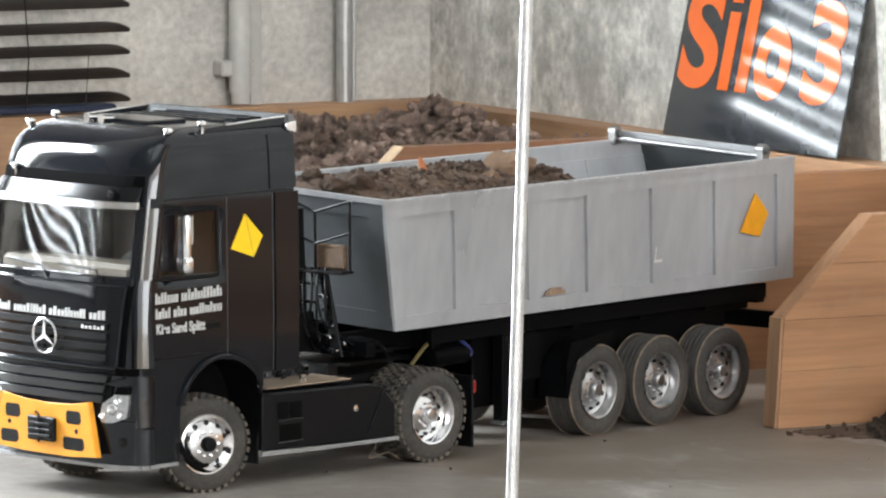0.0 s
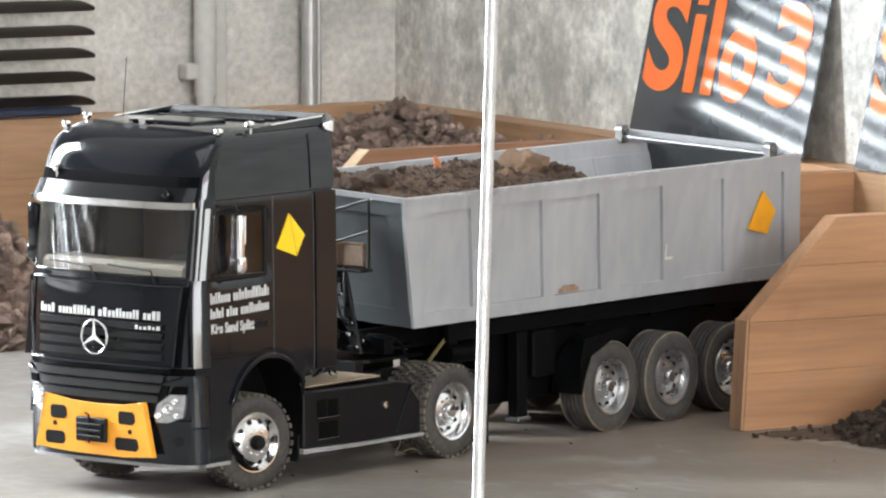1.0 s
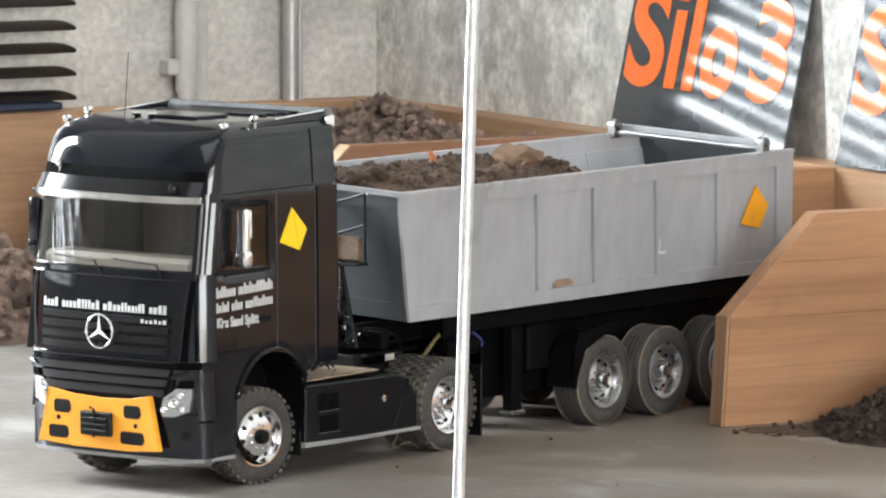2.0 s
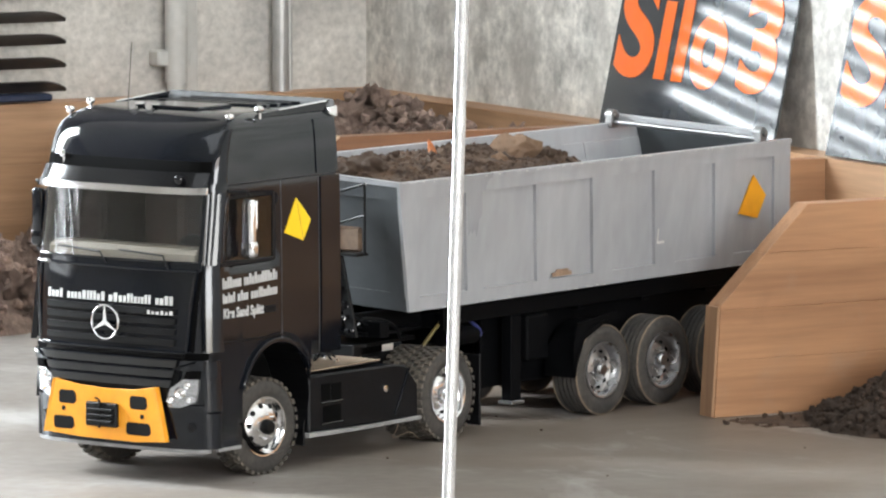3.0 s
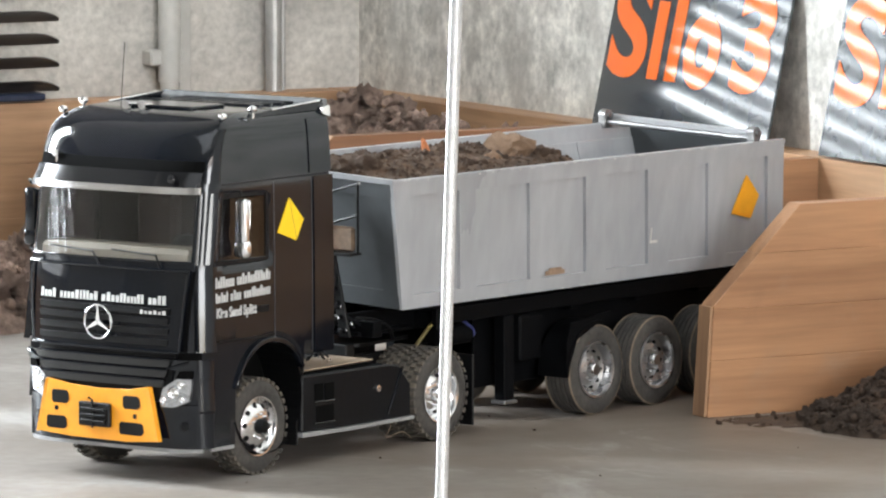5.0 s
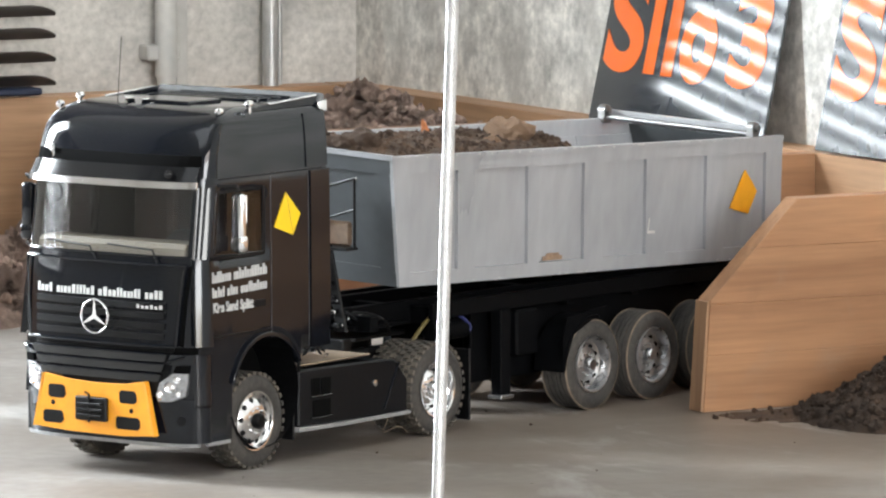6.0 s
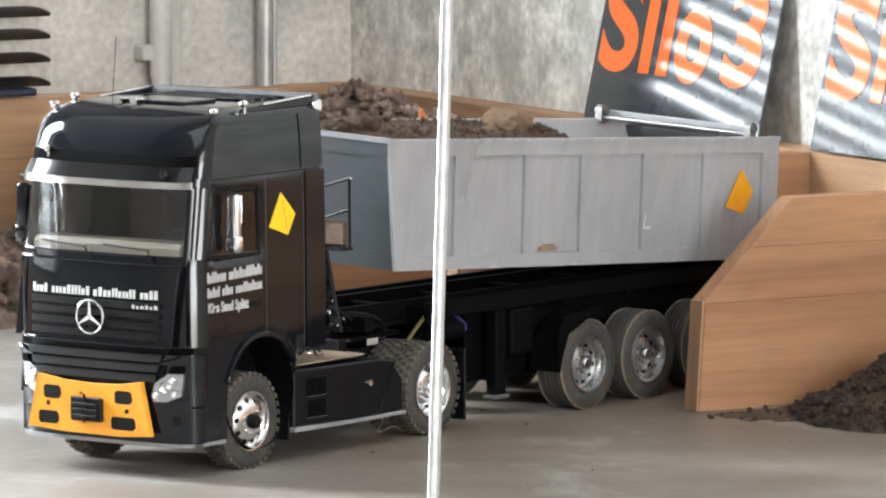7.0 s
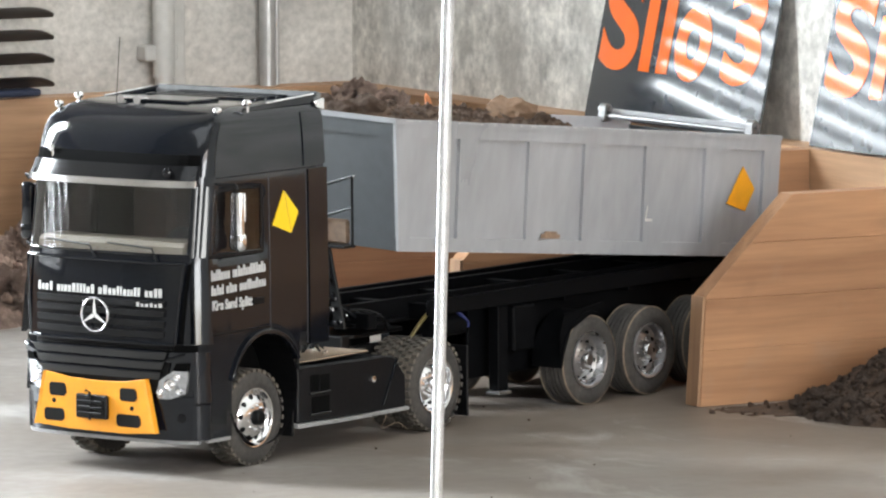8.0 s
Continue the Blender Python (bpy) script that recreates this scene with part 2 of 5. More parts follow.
STEEL = material("bright_steel_wire", (0.7, 0.7, 0.7), 0.4, 1, 0.15, 80, 0.0, 400, rough_vary=0.03)


# ---- mesh helpers ----
def mesh_of(name, bm, mat, smooth=False):
    me = bpy.data.meshes.new(name)
    bmesh.ops.recalc_face_normals(bm, faces=bm.faces)
    bm.to_mesh(me)
    bm.free()
    me.materials.append(mat)
    if smooth:
        for q in me.polygons:
            q.use_smooth = True
        me.set_sharp_from_angle(angle=radians(38))
    return me


def part(name, bm, mat, parent=None, label="", smooth=False, m=None):
    ob = new(name, mesh_of(name, bm, mat, smooth))
    if parent:
        ob.parent = parent
    if m is not None:
        ob.matrix_basis = m
    return tagged(ob, label)


def empty(name, m, label, category, group=""):
    ob = new(name)
    ob.empty_display_size = 0.05
    ob.matrix_basis = m
    return tagged(ob, label, category, group)


def box(x0, x1, y0, y1, z0, z1, bevel=0.0, bm=None, seg=1):
    b = bmesh.new()
    bmesh.ops.create_cube(b, size=1)
    for v in b.verts:
        v.co = ((x0, x1)[v.co.x > 0], (y0, y1)[v.co.y > 0], (z0, z1)[v.co.z > 0])
    if bevel:
        bmesh.ops.bevel(b, geom=b.edges[:], offset=bevel, segments=seg, affect="EDGES", profile=0.5)
    return joined(bm, b)


def joined(bm, other):
    if bm is None:
        return other
    me = bpy.data.meshes.new("tmp")
    other.to_mesh(me)
    other.free()
    bm.from_mesh(me)
    bpy.data.meshes.remove(me)
    return bm


def prism(outline, lo, hi, axis="y", bevel=0.0, bm=None, seg=1):
    """A solid from a flat outline (pairs): axis y takes (x, z), x takes (y, z), z takes (x, y)."""
    def at(u, v, w):
        return {"y": (u, w, v), "x": (w, u, v), "z": (u, v, w)}[axis]
    b = bmesh.new()
    a = [b.verts.new(at(u, v, lo)) for u, v in outline]
    c = [b.verts.new(at(u, v, hi)) for u, v in outline]
    b.faces.new(a)
    b.faces.new(c[::-1])
    k = len(outline)
    for i in range(k):
        b.faces.new((a[i], c[i], c[(i + 1) % k], a[(i + 1) % k]))
    bmesh.ops.recalc_face_normals(b, faces=b.faces)
    if bevel:
        bmesh.ops.bevel(b, geom=b.edges[:], offset=bevel, segments=seg, affect="EDGES", profile=0.5)
    return joined(bm, b)


def rod(points, r, bm=None, sides=10):
    """A round bar along a chain of points."""
    b = bmesh.new()
    pts = [Vector(q) for q in points]
    rings = []
    for i, q in enumerate(pts):
        d = (pts[min(i + 1, len(pts) - 1)] - pts[max(i - 1, 0)]).normalized()
        s = d.cross(Vector((0, 0, 1)) if abs(d.z) < 0.9 else Vector((1, 0, 0))).normalized()
        u = s.cross(d)
        rings.append([b.verts.new(q + (s * math.cos(a) + u * math.sin(a)) * r)
                      for a in (2 * math.pi * k / sides for k in range(sides))])
    for p0, p1 in zip(rings, rings[1:]):
        for k in range(sides):
            b.faces.new((p0[k], p0[(k + 1) % sides], p1[(k + 1) % sides], p1[k]))
    b.faces.new(rings[0])
    b.faces.new(rings[-1][::-1])
    return joined(bm, b)


def lathe(profile, axis="y", sides=40, bm=None, caps=True):
    """A body of revolution: profile of (along the axis, radius)."""
    b = bmesh.new()
    rings = []
    for h, r in profile:
        ring = []
        for k in range(sides):
            a = 2 * math.pi * k / sides
            u, v = r * math.cos(a), r * math.sin(a)
            ring.append(b.verts.new({"y": (u, h, v), "z": (u, v, h), "x": (h, u, v)}[axis]))
        rings.append(ring)
    for p0, p1 in zip(rings, rings[1:]):
        for k in range(sides):
            b.faces.new((p0[k], p0[(k + 1) % sides], p1[(k + 1) % sides], p1[k]))
    if caps and profile[0][1] > 1e-6:
        b.faces.new(rings[0])
    if caps and profile[-1][1] > 1e-6:
        b.faces.new(rings[-1][::-1])
    bmesh.ops.remove_doubles(b, verts=b.verts, dist=1e-7)
    return joined(bm, b)


def moved(bm, m):
    bm.transform(m)
    return bm


def structure(name, bm, mat, m=None, label="", category=""):
    ob = part(name, bm, mat, None, label, m=m)
    return tagged(ob, category=category, kind="structure")
# ---- the hall ----
BASE = hall_pose(0, 0)
structure("floor", box(-9.4, 0.4, -11.4, 1.5, -0.2, 0), FLOOR, BASE, "worn grey smooth concrete hall floor", "floor")
structure("ground", box(-60, 60, 1.5, 90, -0.35, -0.15), material("pale_gravel_yard", (0.45, 0.43, 0.39), 0.9, 0, 0.3, 3, 0.4, 60), BASE,
          "pale gravel yard outside the hall", "ground")
WIN = (-1.75, -0.47, 0.34, 1.65)              # window in the louvre wall: from, to, sill, head
WIN2 = (-5.4, -2.9, 0.36, 1.75)
bm = box(-9.3, WIN2[0], 0, 0.3, 0, 4.8)
# Unseen opening, added for the fill lamp behind it
WIN3 = (-2.65, -1.98, 0.45, 1.95)
box(WIN2[1], WIN3[0], 0, 0.3, 0, 4.8, bm=bm)
box(WIN3[1], WIN[0], 0, 0.3, 0, 4.8, bm=bm)
box(WIN3[0], WIN3[1], 0, 0.3, 0, WIN3[2], bm=bm)
box(WIN3[0], WIN3[1], 0, 0.3, WIN3[3], 4.8, bm=bm)
box(WIN2[0], WIN2[1], 0, 0.3, 0, WIN2[2], bm=bm)
box(WIN2[0], WIN2[1], 0, 0.3, WIN2[3], 4.8, bm=bm)
box(WIN[1], -0.004, 0, 0.3, 0, 4.8, bm=bm)
box(WIN[0], WIN[1], 0, 0.3, 0, WIN[2], bm=bm)
box(WIN[0], WIN[1], 0, 0.3, WIN[3], 4.8, bm=bm)
structure("wall_north", bm, CONCRETE, BASE, "pale grey concrete hall wall with a window", "wall")
structure("wall_east", box(-0.004, 0.3, -11.3, 0.3, 0, 4.8), CONCRETE_DARK, BASE, "stained and streaked grey concrete hall wall", "wall")
bm = box(-9.6, -9.3, -11.3, 0.3, 0, 4.8)
structure("wall_west", bm, CONCRETE, BASE, "plain grey concrete hall wall without openings", "wall")
bm = box(-9.3, -5.2, -11.3, -11, 0, 4.8)
box(-0.2, -0.004, -11.3, -11, 0, 4.8, bm=bm)
box(-5.2, -0.2, -11.3, -11, 4.1, 4.8, bm=bm)
structure("wall_south", bm, CONCRETE, BASE, "plain concrete wall with an added wide gate opening", "wall")
structure("ceiling", box(-9.6, 0.3, -11.3, 0.3, 4.8, 5.0), material("ceiling_board", (0.6, 0.6, 0.58), 0.8, 0, 0.15, 2, 0.1, 40), BASE,
          "plain pale hall ceiling", "ceiling")
win = structure("window_1", box(WIN[0], WIN[0] + 0.03, 0.1, 0.16, WIN[2], WIN[3], 0.002), PIPE, BASE, "grey framed hall window behind a blind", "window")
part("window_frame", box(WIN[1] - 0.03, WIN[1], 0.1, 0.16, WIN[2], WIN[3], 0.002), PIPE, win)
part("window_frame", box(WIN[0] + 0.03, WIN[1] - 0.03, 0.1, 0.16, WIN[2], WIN[2] + 0.03, 0.002), PIPE, win)
part("window_frame", box(WIN[0] + 0.03, WIN[1] - 0.03, 0.1, 0.16, WIN[3] - 0.03, WIN[3], 0.002), PIPE, win)


def venetian_blind(a0, a1, pitch, low, top):
    """Dark slats hung before a window and the wall below it."""
    rail = empty("venetian_blind", hall_pose(0, 0), "dark brown venetian blind with open curved slats", "blind")
    part("head_rail", box(a0, a1, -0.06, -0.02, top, top + 0.03, 0.003), SLAT, rail)
    bm = bmesh.new()
    cols = [a0, a0 + 0.4, a1 - 0.4, a1 - 0.03, a1 - 0.018, a1 - 0.009, a1 - 0.003, a1]
    wide = [1, 1, 1, 1, 0.86, 0.62, 0.35, 0.1]
    for x, k in zip(cols, wide):
        for j in range(7):
            s = j / 6 * 2 - 1
            bm.verts.new((x, -0.042 + 0.0117 * s * k - 0.0117 * (1 - k) * 0.7, 0.0026 * (1 - s * s) - 0.0068 * (s * k + 0.7 * (1 - k))))
    bm.verts.ensure_lookup_table()
    for i in range(len(cols) - 1):
        for j in range(6):
            bm.faces.new([bm.verts[q] for q in (i * 7 + j, i * 7 + j + 1, i * 7 + j + 8, i * 7 + j + 7)])
    ex = bmesh.ops.extrude_face_region(bm, geom=bm.faces[:])
    for v in ex["geom"]:
        if isinstance(v, bmesh.types.BMVert):
            v.co.z -= 0.0012
    me = mesh_of("slat", bm, SLAT, True)
    z = low + 0.0125
    while z < top - 0.02:
        ob = new("slat", me)
        ob.parent = rail
        ob.matrix_basis = pose(0, 0, z, random.uniform(-2, 2), random.uniform(-0.12, 0.12), 0)
        z += pitch
    part("bottom_rail", box(a0, a1 - 0.02, -0.058, -0.026, low - 0.004, low + 0.004, 0.002), NAVY, rail, "dark blue bottom rail")
    for a in (a1 - 0.132, a0 + 0.2):
        part("cord", rod([(a, -0.061 + random.uniform(-.002, .002), low), (a + 0.003, -0.062, low + 0.06), (a - 0.002, -0.062, low + 0.13), (a, -0.061, top + 0.01)], 0.0008, sides=6), DARK, rail, "thin dark ladder cord")


venetian_blind(-1.8, -0.409, 0.0262, 0.2, 1.72)
venetian_blind(-5.45, -2.85, 0.0262, 0.3, 1.78)


def wall_pipe(name, a, r, low, mat, label, clip):
    t = empty(name, hall_pose(a, 0), label, "pipe")
    part("tube", rod([(0, -r - 0.008, low), (0, -r - 0.008, 4.7)], r, sides=24), mat, t, smooth=True)
    part("socket", lathe([(low - 0.012, r * 0.55), (low - 0.012, r * 0.8), (low + 0.002, r * 0.85)], "z", 20), mat, t, m=pose(0, -r - 0.008, 0), smooth=True)
    if clip:
        part("clip", box(-r - 0.012, r + 0.004, -r - 0.012, 0, clip - 0.009, clip + 0.009, 0.002), mat, t, "grey clamp on the wall")


wall_pipe("conduit_pipe", -0.258, 0.0128, 0.208, CONDUIT, "pale grey plastic conduit pipe clamped to the wall", 0.236)
wall_pipe("steel_pipe", -0.1238, 0.0093, 0.185, PIPE, "shiny galvanised steel pipe up the concrete wall", 0)
wall_pipe("steel_pipe", -0.1087, 0.0030, 0.185, PIPE, "thin shiny galvanised steel tube beside the larger pipe", 0)
structure("trim", box(-0.2405, -0.2245, -0.009, 0, 0.19, 4.8, 0.002), CONDUIT, BASE, "pale flat cover strip on the wall", "trim")


# ---- wooden bay boards and dividers ----
def plank_set(t, length, top, thick, rows, chamfer=None, y0=0.0, mat=None):
    """Horizontal staves laid on one another; the free end (negative x) may be cut off aslant above the height given."""
    z = 0.0
    for i, hgt in enumerate(rows):
        z1 = min(z + hgt, top)
        lo, hi = -length, -length
        if chamfer:
            reach, start = chamfer
            f = lambda q: -length + 0.0065 * min(q, start) / start + max(0.0, (q - start) / (top - start)) * (reach - 0.0065)
            lo, hi = f(z), f(z1)
        pts = [(lo, z), (0, z), (0, z1), (hi, z1)]
        if chamfer and z < chamfer[1] < z1:
            pts.append((f(chamfer[1]), chamfer[1]))
        part("stave", prism(pts, y0, y0 + thick, "y", 0.0006), mat or WOOD, t)
        z = z1


def divider(b, length, label, mat):
    t = empty("wooden_divider", hall_pose(-0.046, b), label, "divider", "bay dividers")
    plank_set(t, length, 0.1925, 0.022, (0.052, 0.047, 0.05, 0.06), (0.1, 0.1025), 0.0, mat)
    part("end_cap", prism([(-length - 0.003, 0.0005), (-length - 0.0004, 0.0005), (-length + 0.006, 0.102), (-length + 0.0036, 0.102)], 0.0004, 0.0216, "y", 0.0005), WOOD_END, t, "rough darker end grain")
    if mat is WOOD_SHADE:
        part("cut_face", prism([(-length + .0072, .1028), (-length + .1, .1928), (-length + .0985, .1932), (-length + .0055, .103)], .0002, .0218, "y"), WOOD_PALE, t, "pale fresh sawn cut")
    return t


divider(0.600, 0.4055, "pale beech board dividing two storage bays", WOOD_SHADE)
divider(1.062, 0.4055, "brown beech board between two bays below the signs", WOOD_DIM)
divider(1.462, 0.371, "tan beech board with a sloping cut corner on the floor", WOOD_DIM)
for name, length, m in (("side_board", 4.0, hall_pose(-0.0001, 4.0001, 0, -90)), ("back_board", 3.2, hall_pose(-0.05, 0.0))):
    t = empty(name, m, "long pale wooden board edging the bays along the wall", "board", "edging boards")
    if name == "back_board":
        plank_set(t, length, 0.193, 0.045, (0.065, 0.06, 0.07), None, -0.0455)
    else:
        t.matrix_basis = hall_pose(0, 0, 0, 90)
        z = 0
        for hgt in (0.065, 0.06, 0.068):
            part("stave", box(-length, -0.001, 0.0005, 0.0455, z, z + hgt, 0.0006), WOOD, t)
            z += hgt


# ---- signs ----
def lettering(name, words, size, mat, parent, m, bold=0.0, squeeze=1.0, shear=0.0, depth=0.0008):
    cu = bpy.data.curves.new(name, "FONT")
    cu.body, cu.size, cu.offset, cu.extrude, cu.shear = words, size, bold, depth, shear
    tmp = bpy.data.objects.new(name, cu)
    scene.collection.objects.link(tmp)
    me = bpy.data.meshes.new_from_object(tmp.evaluated_get(bpy.context.evaluated_depsgraph_get()))
    bpy.data.objects.remove(tmp)
    me.transform(Matrix.Diagonal((squeeze, 1, 1, 1)))
    me.materials.append(mat)
    ob = new(name, me)
    ob.parent = parent
    ob.matrix_basis = m
    return ob


def glyph(words, size, x0, x1, y, parent, bold=0.0045):
    """One painted character between two places on the sheet."""
    ob = lettering("lettering", words, size, ORANGE, parent, pose(0, y, 0.0005), bold, 1.0, 0, 0.0003)
    lo, hi = min(v.co.x for v in ob.data.vertices), max(v.co.x for v in ob.data.vertices)
    ob.data.transform(Matrix.Translation((x0, 0, 0)) @ Matrix.Diagonal(((x1 - x0) / (hi - lo), 1, 1, 1)) @ Matrix.Translation((-lo, 0, 0)))


def sign(b, last, label):
    t = empty("bay_sign", hall_pose(-0.0475, b, 0.1955, 90) @ pose(0, 0, 0, 0, 0, 180) @ pose(0, 0, 0, 90 - 12.2, 0, 0), label, "sign", "bay signs")
    part("sheet", box(0, 0.351, 0, 0.215, -0.003, 0, 0.0006), SIGNB, t)
    glyph("S", 0.148, 0.008, 0.084, 0.0585, t)
    stem = lambda x, y0, y1: box(x, x + 0.0212, y0, y1, 0.0002, 0.0009)
    bm = stem(0.0945, 0.0545, 0.138)
    box(0.0945, 0.1157, 0.148, 0.167, 0.0002, 0.0009, bm=bm)
    part("lettering", bm, ORANGE, t)
    part("lettering", stem(0.1305, 0.0545, 0.167), ORANGE, t)
    glyph("o", 0.145, 0.161, 0.23, 0.0565, t, 0.0055)
    if last:
        glyph(last, 0.142, 0.259, 0.329, 0.0575, t, 0.005)
    return t


sign(0.6115, "3", "glossy black sign with orange lettering leaning on the wall")
sign(1.062, "", "second glossy black sign with orange lettering")


# ---- loose heaps ----
def stone(radius, rough, seed, sub=3, fine=0.3):
    bm = bmesh.new()
    bmesh.ops.create_icosphere(bm, subdivisions=sub, radius=1)
    o = Vector((seed * 7.3, seed * 3.1, seed * 1.7))
    for v in bm.verts:
        n1 = noise.noise(v.co * 1.1 + o)
        n2 = noise.noise(v.co * 3.0 + o)
        n3 = noise.noise(v.co * 7.0 + o)
        v.co *= radius * (1 + rough * (n1 + 0.5 * n2 + fine * n3))
    return bm


STONES = [mesh_of("rock", stone(1, 0.95, k, 3, 0.75), ROCK) for k in range(12)]
GRAINS = [mesh_of("grain", stone(1, 0.6, 40 + k, 1, 0), SOIL) for k in range(5)]
# A darker tone than SOIL, for the heap beside the divider
DARK_SOIL = material("darker_soil", (0.058, 0.034, 0.021), 0.95, 0, 0.4, 60, 0.8, 400, tint=(0.028, 0.017, 0.011))
DARK_CLODS = [mesh_of("clod", stone(1, 0.85, 30 + k, 2, 0.6), DARK_SOIL) for k in range(6)]
CHIPS = [mesh_of("chip", stone(1, 0.6, 50 + k, 2, 0.3), ROCK) for k in range(5)]
CLODS = [mesh_of("clod", stone(1, 0.85, 20 + k, 2, 0.6), SOIL) for k in range(6)]


def heap(name, centre, spread, height, count, meshes, size, label, category, clip, core_mat, piece, steep=1.35, more=0, grains=None):
    """A heap of loose lumps over a lumpy core, resting on the floor."""
    t = empty(name, pose(centre[0], centre[1], 0), label, category)
    bm = bmesh.new()
    bmesh.ops.create_grid(bm, x_segments=40, y_segments=40, size=1)

    def surface(x, y):
        q = max(0.0, 1 - math.hypot(x / spread[0], y / spread[1]))
        lump = 0.9 + 0.3 * noise.noise(Vector((x * 11, y * 11, centre[0] * 9)))
        return height * min(1.0, q * steep) ** 0.85 * lump
    for v in bm.verts:
        x, y = v.co.x * spread[0], v.co.y * spread[1]
        v.co = (x, y, surface(x, y) * 0.93 + 0.0015 * noise.noise(Vector((x * 90, y * 90, 0))) - 0.001)
    dead = [v for v in bm.verts if not clip(v.co.x + centre[0], v.co.y + centre[1])]
    bmesh.ops.delete(bm, geom=dead, context="VERTS")
    part("core", bm, core_mat, t, smooth=True)
    rng = random.Random(int(abs(centre[0]) * 1000) + count)
    made = 0
    for _ in range(count * 6):
        r = math.sqrt(rng.random())
        a = rng.uniform(0, 2 * math.pi)
        x, y = spread[0] * r * math.cos(a), spread[1] * r * math.sin(a)
        s = size[0] + (size[1] - size[0]) * rng.random() ** 2
        if not clip(x + centre[0] , y + centre[1]):
            continue
        ob = new(piece, rng.choice(meshes))
        ob.parent = t
        ob.matrix_basis = Matrix.LocRotScale((x, y, max(surface(x, y), s * 0.45)), Euler((rng.uniform(0, 6), rng.uniform(0, 6), rng.uniform(0, 6))),
                                             (s * rng.uniform(0.8, 1.25), s * rng.uniform(0.7, 1.1), s * rng.uniform(0.65, 1)))
        made += 1
        if made >= count:
            break
    if more:
        rest = []
        while len(rest) < more:
            x, y = rng.uniform(-1, 1) * spread[0], rng.uniform(-1, 1) * spread[1]
            if clip(x + centre[0], y + centre[1]) and math.hypot(x / spread[0], y / spread[1]) < 0.97:
                rest.append((x, y, size[0] * 0.55 + (size[1] - size[0]) * 0.6 * rng.random() ** 2))
        verts, faces, n = [], [], 0
        for x, y, s in rest:
            me = rng.choice(grains)
            co = np.empty(len(me.vertices) * 3)
            me.vertices.foreach_get("co", co)
            turn = np.array(Euler((rng.uniform(0, 6), rng.uniform(0, 6), 0)).to_matrix())
            co = (co.reshape(-1, 3) * s) @ turn.T + (x, y, max(surface(x, y), s * 0.4))
            verts.append(co)
            faces += [[q + n for q in p.vertices] for p in me.polygons]
            n += len(co)
        me = bpy.data.meshes.new("loose_" + piece)
        me.from_pydata(np.concatenate(verts).tolist(), [], faces)
        me.materials.append(core_mat)
        ob = new("loose_" + piece, me)
        ob.parent = t
        tagged(ob, kind="stuff")
    return t


def in_hall(x, y):
    dx, dy = x - CORNER[0], y - CORNER[1]
    return dx * DX + dy * DY, dx * DY - dy * DX


def bay_clip(x, y):
    a, b = in_hall(x, y)
    return a < -0.058 and 0.058 < b < 0.585


def front_clip(x, y):
    a, b = in_hall(x, y)
    return not (1.43 < b < 1.478 and a > -0.44) and a < -0.06


c = hall(-0.17, 0.31)
heap("rock_heap", (c.x, c.y), (0.40, 0.42), 0.184, 298, STONES, (0.0075, 0.0135), "heap of loose brown lava rocks in a wooden bay", "rocks", bay_clip, ROCK, "rock", 3.4, 600, CHIPS)
heap("rubble_heap", (-0.51, 1.27), (0.19, 0.17), 0.15, 150, STONES, (0.007, 0.017), "dark brown heap of crumbled rubble on the floor", "rubble", lambda x, y: True, ROCK, "rock", 1.35, 350, CHIPS)
heap("soil_heap", (0.538, 0.452), (0.15, 0.14), 0.066, 240, DARK_CLODS, (0.003, 0.0085), "low dark brown heap of soil beside a wooden divider", "soil", front_clip, DARK_SOIL, "clod", 1.35, 1400, GRAINS)
heap("soil_scatter", (0.40, 0.475), (0.10, 0.07), 0.004, 46, CLODS, (0.0012, 0.003), "crumbs of brown soil scattered on the floor", "soil", front_clip, SOIL, "clod")

crumbs = empty("floor_crumbs", pose(0, 0, 0), "dark crumbs and thin dark strips on the concrete floor", "debris")
rng = random.Random(5)
for k in range(34):
    ob = new("crumb", rng.choice(CLODS))
    ob.parent = crumbs
    s = 0.0004 + 0.0009 * rng.random() ** 2
    ob.matrix_basis = Matrix.LocRotScale((rng.uniform(-0.45, 0.5), rng.uniform(-0.1, 0.9), s * 0.5), Euler((rng.random() * 6, rng.random() * 6, 0)), (s, s, s))
# Thin dark strips on the floor along the divider's foot
for k in range(34):
    ln = rng.uniform(0.04, 0.12)
    m = hall_pose(-0.37 + 0.3 * rng.random(), 1.485 + 0.08 * rng.random(), 0.0, rng.uniform(-16, 4))
    part("floor_strip", box(-ln / 2, ln / 2, -0.0007, 0.0007, 0.0001, 0.0007), SOIL, crumbs, m=m)


